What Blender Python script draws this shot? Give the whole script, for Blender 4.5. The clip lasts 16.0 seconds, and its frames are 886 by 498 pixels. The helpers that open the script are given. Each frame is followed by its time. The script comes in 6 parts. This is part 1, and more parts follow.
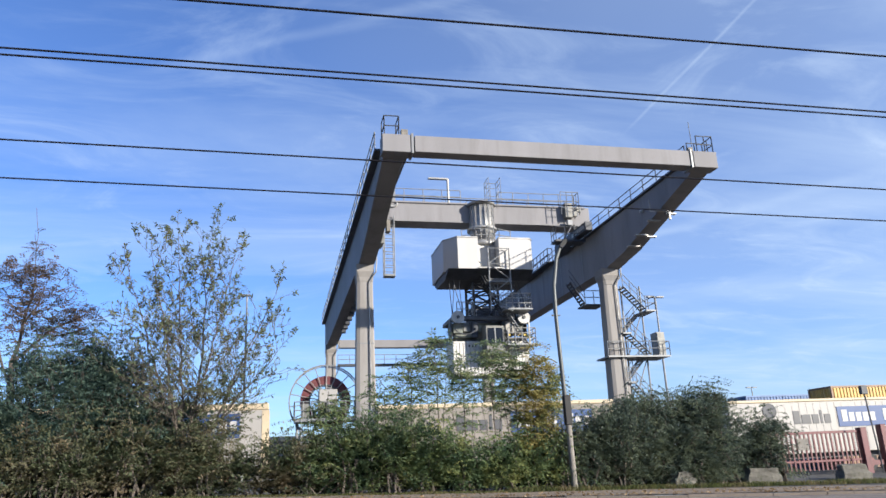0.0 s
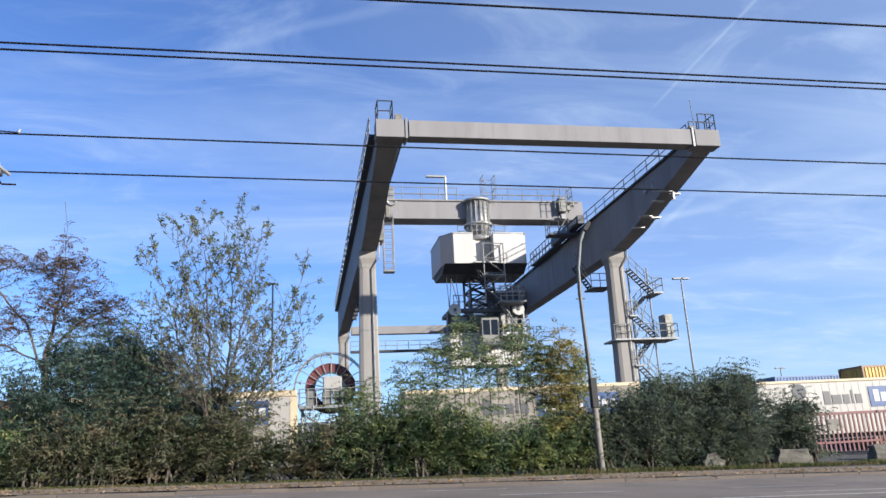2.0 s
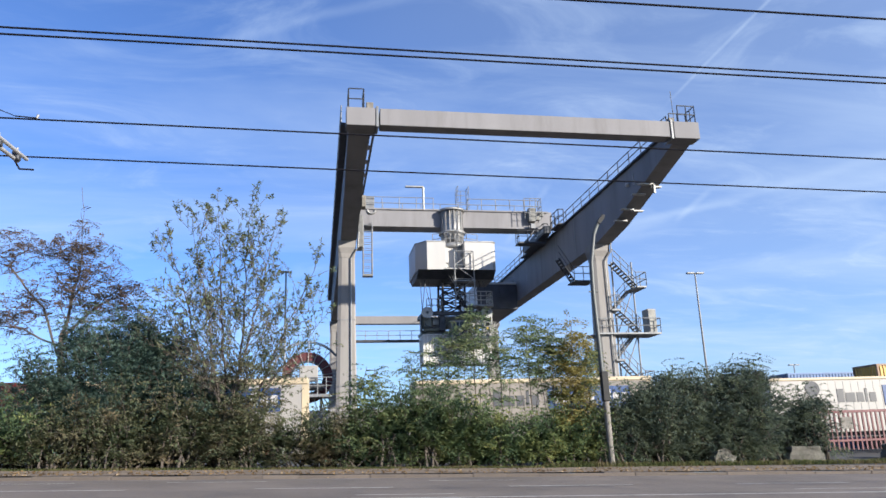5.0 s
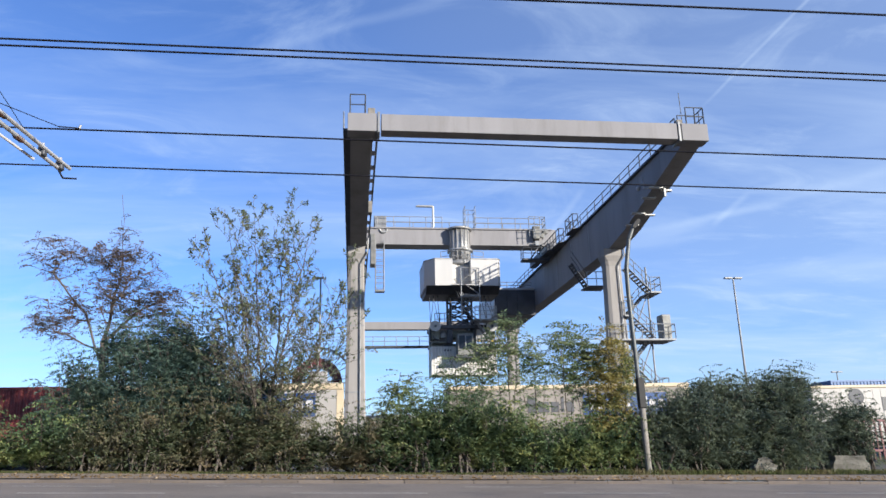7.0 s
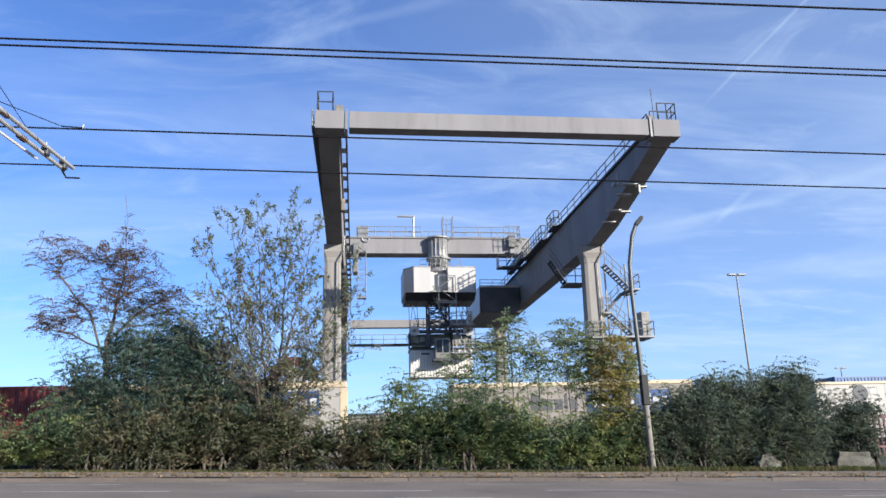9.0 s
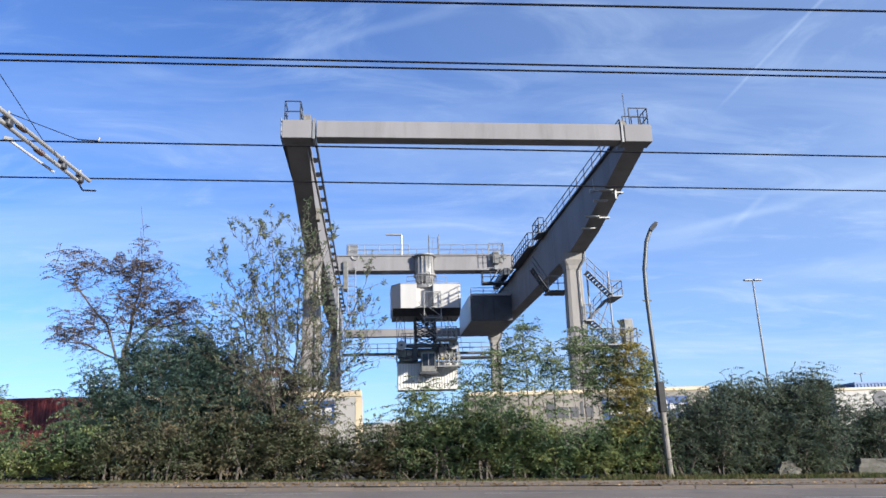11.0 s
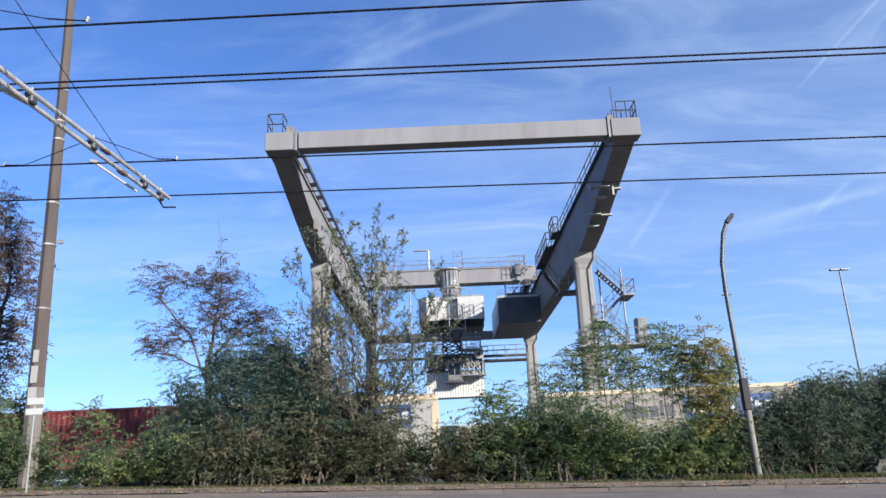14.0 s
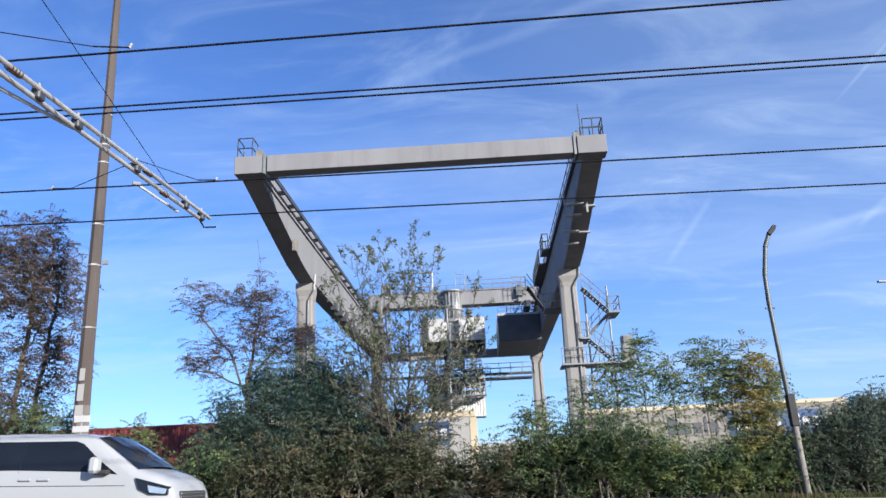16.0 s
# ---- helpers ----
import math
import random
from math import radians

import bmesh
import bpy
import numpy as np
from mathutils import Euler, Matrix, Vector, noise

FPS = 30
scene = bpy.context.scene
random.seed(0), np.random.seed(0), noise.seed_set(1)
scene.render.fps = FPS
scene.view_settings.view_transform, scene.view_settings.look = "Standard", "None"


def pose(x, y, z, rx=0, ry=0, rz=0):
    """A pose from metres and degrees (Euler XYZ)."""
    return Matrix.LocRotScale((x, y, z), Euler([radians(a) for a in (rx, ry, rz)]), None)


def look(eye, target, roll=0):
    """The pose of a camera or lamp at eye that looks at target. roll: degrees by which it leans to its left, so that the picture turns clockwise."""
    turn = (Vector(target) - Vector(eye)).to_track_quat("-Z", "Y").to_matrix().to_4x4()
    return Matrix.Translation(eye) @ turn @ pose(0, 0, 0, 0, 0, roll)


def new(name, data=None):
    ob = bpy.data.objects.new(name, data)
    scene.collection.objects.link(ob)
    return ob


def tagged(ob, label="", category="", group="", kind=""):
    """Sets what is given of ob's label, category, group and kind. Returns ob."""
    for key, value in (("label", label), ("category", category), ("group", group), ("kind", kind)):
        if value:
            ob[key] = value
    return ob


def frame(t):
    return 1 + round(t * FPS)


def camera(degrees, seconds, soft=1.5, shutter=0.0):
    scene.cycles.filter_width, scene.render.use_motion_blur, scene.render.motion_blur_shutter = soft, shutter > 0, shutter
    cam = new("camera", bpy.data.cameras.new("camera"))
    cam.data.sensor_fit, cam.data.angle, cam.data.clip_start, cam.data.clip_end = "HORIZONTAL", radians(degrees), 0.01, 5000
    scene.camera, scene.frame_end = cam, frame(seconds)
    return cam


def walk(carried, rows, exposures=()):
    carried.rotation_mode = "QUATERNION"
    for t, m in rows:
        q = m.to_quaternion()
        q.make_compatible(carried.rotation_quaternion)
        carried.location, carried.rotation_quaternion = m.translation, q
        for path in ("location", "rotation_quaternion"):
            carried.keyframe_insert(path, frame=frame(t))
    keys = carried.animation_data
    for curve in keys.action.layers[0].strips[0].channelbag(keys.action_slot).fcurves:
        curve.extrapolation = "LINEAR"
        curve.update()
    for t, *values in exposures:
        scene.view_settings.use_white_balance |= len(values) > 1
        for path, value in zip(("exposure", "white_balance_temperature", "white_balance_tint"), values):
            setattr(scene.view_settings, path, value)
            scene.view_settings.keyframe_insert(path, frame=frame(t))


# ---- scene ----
cam = camera(62.1, 16.0, soft=1.57)
EYE = 1.3
# seconds, yaw, pitch, roll
PATH = [
    (0.0, -12.19, 16.45, 2.54),
    (0.5, -11.79, 16.15, 2.68),
    (1.0, -11.37, 15.84, 2.81),
    (1.5, -10.79, 15.61, 2.97),
    (2.0, -10.16, 15.41, 3.07),
    (2.5, -9.70, 15.16, 2.89),
    (3.0, -9.55, 14.68, 2.51),
    (5.5, -9.21, 14.76, 1.72),
    (6.0, -8.31, 15.08, 1.74),
    (6.5, -7.44, 15.19, 1.59),
    (7.0, -6.83, 15.24, 1.52),
    (7.5, -6.58, 15.17, 1.49),
    (8.0, -6.72, 15.05, 1.58),
    (10.5, -5.78, 15.44, 2.02),
    (11.0, -5.37, 15.75, 2.00),
    (11.5, -5.04, 15.94, 2.13),
    (12.0, -4.59, 16.01, 2.24),
    (12.5, -3.72, 15.96, 2.34),
    (13.0, -2.61, 15.90, 2.37),
    (13.5, -1.07, 15.93, 2.52),
    (14.0, 0.46, 16.17, 2.69),
    (14.5, 1.63, 16.65, 2.77),
    (15.0, 2.49, 17.29, 2.77),
    (15.5, 2.99, 17.61, 2.72),
    (16.0, 3.38, 17.56, 2.57),
]
# the gantry's way along its rails: seconds, metres
TRAVEL = [ (0.0, 5.50), (0.5, 5.10), (1.0, 4.67), (1.5, 4.28), (2.0, 3.94), (2.5, 3.59), (3.0, 3.24), (5.5, 1.01), (6.0, 0.58), (6.5, 0.12), (7.0, -0.32), (7.5, -0.83), (8.0, -1.26), (10.5, -4.10), (11.0, -4.75), (11.5, -5.40), (12.0, -6.11), (12.5, -6.93), (13.0, -7.70), (13.5, -8.57), (14.0, -9.49), (14.5, -10.42), (15.0, -11.49), (15.5, -12.46), (16.0, -13.41) ]

walk(cam, [(t, pose(0, 0, EYE, 90 + p, r, y)) for t, y, p, r in PATH],
     exposures=((0.0, 1.33, 6500, 10), (8.0, 1.33, 6420, 10), (12.0, 1.32, 6280, 10), (16.0, 1.29, 6120, 10)))
# the rails fall a little across the clip's view: degrees
TILT = 0.25
# the trolley's way along the girders: seconds, metres from the camera's line
TROLLEY = [(0.0, 55.4), (1.5, 57.6), (3.0, 60.2), (5.5, 64.7), (7.0, 67.9), (8.0, 70.0), (10.5, 74.6), (12.5, 77.7), (14.5, 80.3), (16.0, 81.5)]

# ---- world, sun ----
SUN = Vector((0.66, -0.64, 0.325)).normalized()


def build_world():
    w = bpy.data.worlds.new("sky")
    scene.world = w
    w.use_nodes = True
    nt = w.node_tree
    nt.nodes.clear()
    N = nt.nodes.new
    L = nt.links.new
    out = N("ShaderNodeOutputWorld")
    bg = N("ShaderNodeBackground")
    sky = N("ShaderNodeTexSky")
    sky.sky_type = "NISHITA"
    sky.sun_disc = False
    sky.sun_elevation = math.asin(SUN.z)
    sky.sun_rotation = math.atan2(SUN.x, SUN.y)
    sky.air_density, sky.dust_density, sky.ozone_density = 1.0, 0.3, 4.0
    bg.inputs["Strength"].default_value = 0.062
    tc = N("ShaderNodeTexCoord")
    # cirrus: stretched noise on the flattened dome
    sep = N("ShaderNodeSeparateXYZ")
    L(tc.outputs["Generated"], sep.inputs[0])

    def math_node(op, a, b=None, clamp=False):
        m = N("ShaderNodeMath")
        m.operation = op
        m.use_clamp = clamp
        for i, v in enumerate((a, b)):
            if v is None:
                continue
            if isinstance(v, (int, float)):
                m.inputs[i].default_value = v
            else:
                L(v, m.inputs[i])
        return m.outputs[0]

    zz = math_node("ADD", math_node("MAXIMUM", sep.outputs[2], 0.0), 0.12)
    comb = N("ShaderNodeCombineXYZ")
    L(math_node("DIVIDE", sep.outputs[0], zz), comb.inputs[0])
    L(math_node("DIVIDE", sep.outputs[1], zz), comb.inputs[1])
    mp = N("ShaderNodeMapping")
    mp.inputs["Rotation"].default_value = (0, 0, radians(-32))
    mp.inputs["Scale"].default_value = (0.35, 1.15, 1.0)
    L(comb.outputs[0], mp.inputs[0])
    n1 = N("ShaderNodeTexNoise")
    n1.inputs["Scale"].default_value = 1.3
    n1.inputs["Detail"].default_value = 7
    n1.inputs["Roughness"].default_value = 0.58
    n1.inputs["Distortion"].default_value = 0.7
    L(mp.outputs[0], n1.inputs["Vector"])
    r1 = N("ShaderNodeMapRange")
    r1.inputs[1].default_value, r1.inputs[2].default_value = 0.44, 0.80
    r1.inputs[3].default_value, r1.inputs[4].default_value = 0.0, 0.44
    L(n1.outputs[0], r1.inputs[0])
    # broken patches between the long streaks
    mp2 = N("ShaderNodeMapping")
    mp2.inputs["Rotation"].default_value = (0, 0, radians(24))
    mp2.inputs["Scale"].default_value = (0.8, 1.5, 1.0)
    L(comb.outputs[0], mp2.inputs[0])
    n2 = N("ShaderNodeTexNoise")
    n2.inputs["Scale"].default_value, n2.inputs["Detail"].default_value = 2.1, 9
    n2.inputs["Roughness"].default_value, n2.inputs["Distortion"].default_value = 0.62, 1.5
    L(mp2.outputs[0], n2.inputs["Vector"])
    r2 = N("ShaderNodeMapRange")
    r2.interpolation_type = "SMOOTHSTEP"
    r2.inputs[1].default_value, r2.inputs[2].default_value = 0.46, 0.78
    r2.inputs[3].default_value, r2.inputs[4].default_value = 0.0, 0.27
    L(n2.outputs[0], r2.inputs[0])
    # a wide soft veil that thickens towards the sun's side
    soft = N("ShaderNodeTexNoise")
    soft.inputs["Scale"].default_value, soft.inputs["Detail"].default_value = 1.1, 3
    L(comb.outputs[0], soft.inputs["Vector"])
    veil = N("ShaderNodeMapRange")
    veil.interpolation_type = "SMOOTHSTEP"
    veil.inputs[1].default_value, veil.inputs[2].default_value = -0.25, 1.0
    veil.inputs[3].default_value, veil.inputs[4].default_value = 0.03, 0.44
    L(sep.outputs[0], veil.inputs[0])
    cloud = math_node("ADD", math_node("ADD", r1.outputs[0], r2.outputs[0]), math_node("MULTIPLY", veil.outputs[0], math_node("ADD", soft.outputs[0], 0.35)))
    # contrails: thin bands on great circles, as long as the two ends given
    wob = N("ShaderNodeTexNoise")
    wob.inputs["Scale"].default_value = 9.0
    wob.inputs["Detail"].default_value = 4
    L(tc.outputs["Generated"], wob.inputs["Vector"])
    for a, b, width, strength in TRAILS:
        a, b = Vector(a).normalized(), Vector(b).normalized()
        n = a.cross(b).normalized()
        mid = (a + b).normalized()
        dot = N("ShaderNodeVectorMath")
        dot.operation = "DOT_PRODUCT"
        L(tc.outputs["Generated"], dot.inputs[0])
        dot.inputs[1].default_value = n
        off = math_node("ADD", dot.outputs["Value"], math_node("MULTIPLY", math_node("SUBTRACT", wob.outputs[0], 0.5), width * 1.6))
        band = N("ShaderNodeMapRange")
        band.interpolation_type = "SMOOTHSTEP"
        band.inputs[1].default_value, band.inputs[2].default_value = 0.0, width
        band.inputs[3].default_value, band.inputs[4].default_value = strength, 0.0
        L(math_node("ABSOLUTE", off), band.inputs[0])
        d2 = N("ShaderNodeVectorMath")
        d2.operation = "DOT_PRODUCT"
        L(tc.outputs["Generated"], d2.inputs[0])
        d2.inputs[1].default_value = mid
        reach = N("ShaderNodeMapRange")
        reach.interpolation_type = "SMOOTHSTEP"
        c = mid.dot(a)
        reach.inputs[1].default_value, reach.inputs[2].default_value = c - (1 - c) * 0.3, c + (1 - c) * 0.6
        reach.inputs[3].default_value, reach.inputs[4].default_value = 0.0, 1.0
        L(d2.outputs["Value"], reach.inputs[0])
        tone = math_node("ADD", math_node("MULTIPLY", wob.outputs[0], 1.2), 0.3)
        cloud = math_node("ADD", cloud, math_node("MULTIPLY", math_node("MULTIPLY", band.outputs[0], reach.outputs[0]), tone))
    cloud = math_node("MINIMUM", cloud, 0.9)
    mix = N("ShaderNodeMix")
    mix.data_type = "RGBA"
    L(cloud, mix.inputs[0])
    tint = N("ShaderNodeMix")
    tint.data_type = "RGBA"
    tint.blend_type = "MULTIPLY"
    tint.inputs[0].default_value = 1.0
    L(sky.outputs[0], tint.inputs[6])
    tint.inputs[7].default_value = (0.84, 1.02, 1.42, 1)
    L(tint.outputs[2], mix.inputs[6])
    mix.inputs[7].default_value = (4.5, 5.6, 7.2, 1)
    L(mix.outputs[2], bg.inputs[0])
    L(bg.outputs[0], out.inputs[0])


TRAILS = [((0.95, 1, 0.90), (0.55, 1, 0.515), 0.0032, 0.16), ((-0.20, 1, 0.555), (0.34, 1, 0.755), 0.011, 0.11), ((0.60, 1, 0.365), (0.535, 1, 0.315), 0.006, 0.14),
          ((0.40, 1, 0.285), (1.05, 1, 0.47), 0.010, 0.10), ((0.27, 1, 0.275), (0.34, 1, 0.37), 0.007, 0.13), ((0.40, 1, 0.30), (0.66, 1, 0.35), 0.008, 0.12)]
build_world()
sun_data = bpy.data.lights.new("sun", "SUN")
sun_data.energy, sun_data.angle, sun_data.color = 4.2, radians(0.6), (1.0, 0.93, 0.82)
sun = new("sun", sun_data)
sun.matrix_world = look(SUN * 60, (0, 0, 0))


# ---- materials ----
def shade(name, color, rough=0.6, metal=0.0, spread=0.25, scale=2.0, fine=40.0, bump=0.15, dirt=None, dirt_amount=0.0, per_piece=False, streaks=False, spec=0.5):
    m = bpy.data.materials.new(name)
    m.use_nodes = True
    nt = m.node_tree
    N, L = nt.nodes.new, nt.links.new
    b = nt.nodes["Principled BSDF"]
    b.inputs["Roughness"].default_value, b.inputs["Metallic"].default_value = rough, metal
    b.inputs["Specular IOR Level"].default_value = spec
    tc = N("ShaderNodeTexCoord")
    src = tc.outputs["Object"]
    if streaks:
        mp = N("ShaderNodeMapping")
        mp.inputs["Scale"].default_value = (1.0, 1.0, 0.16)
        L(src, mp.inputs[0])
        src = mp.outputs[0]
    big, small = N("ShaderNodeTexNoise"), N("ShaderNodeTexNoise")
    big.inputs["Scale"].default_value, big.inputs["Detail"].default_value = scale, 5
    small.inputs["Scale"].default_value, small.inputs["Detail"].default_value = fine, 3
    L(src, big.inputs["Vector"])
    L(tc.outputs["Object"], small.inputs["Vector"])
    ramp = N("ShaderNodeValToRGB")
    lo = [c * 1.12 * (1 - spread) for c in color]
    hi = [min(1, c * 1.12 * (1 + spread)) for c in color]
    ramp.color_ramp.elements[0].position, ramp.color_ramp.elements[1].position = 0.3, 0.7
    ramp.color_ramp.elements[0].color, ramp.color_ramp.elements[1].color = (*lo, 1), (*hi, 1)
    add = N("ShaderNodeMath")
    add.operation = "MULTIPLY_ADD"
    L(small.outputs[0], add.inputs[0])
    add.inputs[1].default_value = 0.35
    sub = N("ShaderNodeMath")
    sub.operation = "SUBTRACT"
    L(big.outputs[0], sub.inputs[0])
    sub.inputs[1].default_value = 0.17
    L(sub.outputs[0], add.inputs[2])
    fac = add.outputs[0]
    if per_piece:
        oi = N("ShaderNodeObjectInfo")
        pa = N("ShaderNodeMath")
        pa.operation = "MULTIPLY_ADD"
        L(oi.outputs["Random"], pa.inputs[0])
        pa.inputs[1].default_value = 0.5
        sb = N("ShaderNodeMath")
        sb.operation = "SUBTRACT"
        L(fac, sb.inputs[0])
        sb.inputs[1].default_value = 0.25
        L(sb.outputs[0], pa.inputs[2])
        fac = pa.outputs[0]
    L(fac, ramp.inputs[0])
    col = ramp.outputs[0]
    if dirt:
        mx = N("ShaderNodeMix")
        mx.data_type = "RGBA"
        mr = N("ShaderNodeMapRange")
        dn = N("ShaderNodeTexNoise")
        dn.inputs["Scale"].default_value, dn.inputs["Detail"].default_value, dn.inputs["Roughness"].default_value = scale * 2.3, 8, 0.65
        L(src, dn.inputs["Vector"])
        L(dn.outputs[0], mr.inputs[0])
        mr.inputs[1].default_value, mr.inputs[2].default_value = 0.5, 0.72
        mr.inputs[3].default_value, mr.inputs[4].default_value = 0.0, dirt_amount
        L(mr.outputs[0], mx.inputs[0])
        L(col, mx.inputs[6])
        mx.inputs[7].default_value = (*dirt, 1)
        col = mx.outputs[2]
    L(col, b.inputs["Base Color"])
    if bump:
        bp = N("ShaderNodeBump")
        bp.inputs["Strength"].default_value, bp.inputs["Distance"].default_value = bump, 0.02
        L(small.outputs[0], bp.inputs["Height"])
        L(bp.outputs[0], b.inputs["Normal"])
    return m


def leaf_shade(name, colors, gloss=0.6):
    m = bpy.data.materials.new(name)
    m.use_nodes = True
    nt = m.node_tree
    N, L = nt.nodes.new, nt.links.new
    b = nt.nodes["Principled BSDF"]
    b.inputs["Roughness"].default_value = gloss
    b.inputs["Specular IOR Level"].default_value = 0.22
    geo = N("ShaderNodeNewGeometry")
    ramp = N("ShaderNodeValToRGB")
    e = ramp.color_ramp.elements
    while len(e) < len(colors):
        e.new(0.5)
    for i, c in enumerate(colors):
        e[i].position = i / (len(colors) - 1)
        e[i].color = (c[0] * 1.84, c[1] * 1.72, c[2] * 1.68, 1)
    tc = N("ShaderNodeTexCoord")
    no = N("ShaderNodeTexNoise")
    no.inputs["Scale"].default_value = 1.1
    L(tc.outputs["Object"], no.inputs["Vector"])
    ma = N("ShaderNodeMath")
    ma.operation = "MULTIPLY_ADD"
    L(geo.outputs["Random Per Island"], ma.inputs[0])
    ma.inputs[1].default_value = 0.30
    s2 = N("ShaderNodeMath")
    s2.operation = "MULTIPLY_ADD"
    L(no.outputs[0], s2.inputs[0])
    s2.inputs[1].default_value, s2.inputs[2].default_value = 2.4, -0.90
    L(s2.outputs[0], ma.inputs[2])
    L(ma.outputs[0], ramp.inputs[0])
    L(ramp.outputs[0], b.inputs["Base Color"])
    tr = N("ShaderNodeBsdfTranslucent")
    L(ramp.outputs[0], tr.inputs[0])
    ms = N("ShaderNodeMixShader")
    ms.inputs[0].default_value = 0.5
    L(b.outputs[0], ms.inputs[1])
    L(tr.outputs[0], ms.inputs[2])
    L(ms.outputs[0], nt.nodes["Material Output"].inputs[0])
    return m


M_STEEL = shade("crane_paint", (0.173, 0.169, 0.174), 0.7, 0.0, 0.10, 0.5, 25, 0.05, (0.105, 0.098, 0.094), 0.40, streaks=True, spec=0.2)
M_LEG = shade("leg_paint", (0.205, 0.194, 0.184), 0.7, 0.0, 0.12, 0.7, 25, 0.05, (0.13, 0.118, 0.108), 0.45, streaks=True, spec=0.2)
M_STEEL2 = shade("crane_rail_paint", (0.16, 0.165, 0.17), 0.5, 0.2, 0.2, 2, 30, 0.05)
M_DARK = shade("dark_steel", (0.04, 0.043, 0.05), 0.55, 0.3, 0.3, 1.5, 30, 0.1)
M_WHITE = shade("white_panel", (0.35, 0.345, 0.335), 0.45, 0.0, 0.06, 0.6, 20, 0.04, (0.5, 0.46, 0.4), 0.25, streaks=True)
M_MACHINE = shade("machine_grey", (0.13, 0.13, 0.12), 0.5, 0.2, 0.3, 2, 30, 0.1, (0.12, 0.1, 0.08), 0.5)
M_CONT = shade("container_white", (0.42, 0.41, 0.385), 0.5, 0.0, 0.1, 0.8, 25, 0.05, (0.4, 0.33, 0.25), 0.4, streaks=True)
M_RED = shade("red_paint", (0.125, 0.024, 0.024), 0.5, 0.0, 0.25, 0.8, 25, 0.08, (0.12, 0.04, 0.03), 0.4)
M_FENCE = shade("fence_red", (0.085, 0.014, 0.018), 0.5, 0.0, 0.2, 1.5, 25, 0.08)
M_YELLOW = shade("container_yellow", (0.40, 0.24, 0.045), 0.5, 0.0, 0.15, 0.8, 25, 0.05, (0.25, 0.14, 0.06), 0.4)
M_BROWN = shade("container_brown", (0.16, 0.09, 0.05), 0.55, 0.0, 0.2, 0.8, 25, 0.05)
M_BLUEC = shade("container_blue", (0.06, 0.12, 0.25), 0.5, 0.0, 0.2, 0.8, 25, 0.05)
M_SIGNBLUE = shade("sign_blue", (0.016, 0.05, 0.15), 0.4, 0.0, 0.08, 1, 20, 0.02)
M_COIL = shade("reel_cable", (0.082, 0.014, 0.016), 0.6, 0.0, 0.3, 3, 40, 0.3, (0.035, 0.018, 0.016), 0.7)
M_SAFETY = shade("hazard_yellow", (0.42, 0.30, 0.04), 0.5, 0.0, 0.15, 2, 30, 0.05, (0.12, 0.09, 0.04), 0.5)
M_HOIST = shade("hoist_green_grey", (0.115, 0.125, 0.105), 0.55, 0.1, 0.3, 2, 30, 0.1, (0.06, 0.055, 0.045), 0.6)
M_BROWNCER = shade("brown_ceramic", (0.06, 0.03, 0.02), 0.3, 0.0, 0.2, 6, 40, 0.05)
M_SIGNGREY = shade("sign_grey", (0.045, 0.047, 0.052), 0.5, 0.0, 0.1, 1, 20, 0.02)
M_TRAILER = shade("trailer_white", (0.262, 0.252, 0.236), 0.4, 0.0, 0.07, 0.5, 20, 0.03, (0.42, 0.38, 0.32), 0.3, streaks=True)
# dusty beige, with the saplings' shade on the trailer mixed into the colour
M_DUSTY_SHADED = shade("trailer_dusty_beige_shaded", (0.165, 0.148, 0.128), 0.6, 0.0, 0.12, 0.6, 20, 0.03, (0.11, 0.095, 0.08), 0.5, streaks=True)
M_CREAM = shade("trailer_cream", (0.38, 0.315, 0.215), 0.5, 0.0, 0.12, 0.6, 20, 0.03)
M_ASPHALT = shade("asphalt", (0.122, 0.102, 0.086), 0.85, 0.0, 0.22, 0.35, 60, 0.5, (0.05, 0.05, 0.052), 0.5)
M_PAVE = shade("pavement_brown", (0.145, 0.112, 0.082), 0.9, 0.0, 0.3, 1.2, 45, 0.6, (0.09, 0.075, 0.05), 0.7)
M_KERB = shade("kerb_stone", (0.085, 0.07, 0.06), 0.9, 0.0, 0.14, 3, 40, 0.5, (0.1, 0.08, 0.06), 0.6, per_piece=True)
M_LINE = shade("road_paint", (0.34, 0.33, 0.31), 0.7, 0.0, 0.15, 3, 40, 0.2, (0.12, 0.12, 0.11), 0.8)
M_CONCRETE = shade("concrete", (0.15, 0.14, 0.125), 0.9, 0.0, 0.25, 2.5, 40, 0.5, (0.14, 0.12, 0.09), 0.7)
M_STONE = shade("weathered_stone", (0.085, 0.080, 0.068), 0.95, 0.0, 0.35, 2.5, 40, 0.8, (0.04, 0.045, 0.03), 0.8)
M_ROOM = shade("room_panel", (0.048, 0.051, 0.060), 0.6, 0.1, 0.2, 1.0, 30, 0.05, (0.04, 0.04, 0.04), 0.5)
M_SOIL = shade("yard_ground", (0.036, 0.036, 0.036), 0.95, 0.0, 0.35, 0.3, 30, 0.6)
M_BARK = shade("bark", (0.07, 0.058, 0.048), 0.9, 0.0, 0.35, 4, 50, 0.6)
M_WIRE = shade("wire", (0.008, 0.008, 0.011), 0.8, 0.0, 0.2, 5, 50, 0.0, spec=0.05)
M_TUBE = shade("bracket_tube", (0.34, 0.335, 0.33), 0.4, 0.3, 0.2, 3, 40, 0.05, (0.14, 0.11, 0.09), 0.4)
M_PYLON = shade("pylon_rust", (0.054, 0.041, 0.035), 0.8, 0.0, 0.3, 0.8, 30, 0.2, (0.105, 0.088, 0.078), 0.5, streaks=True)
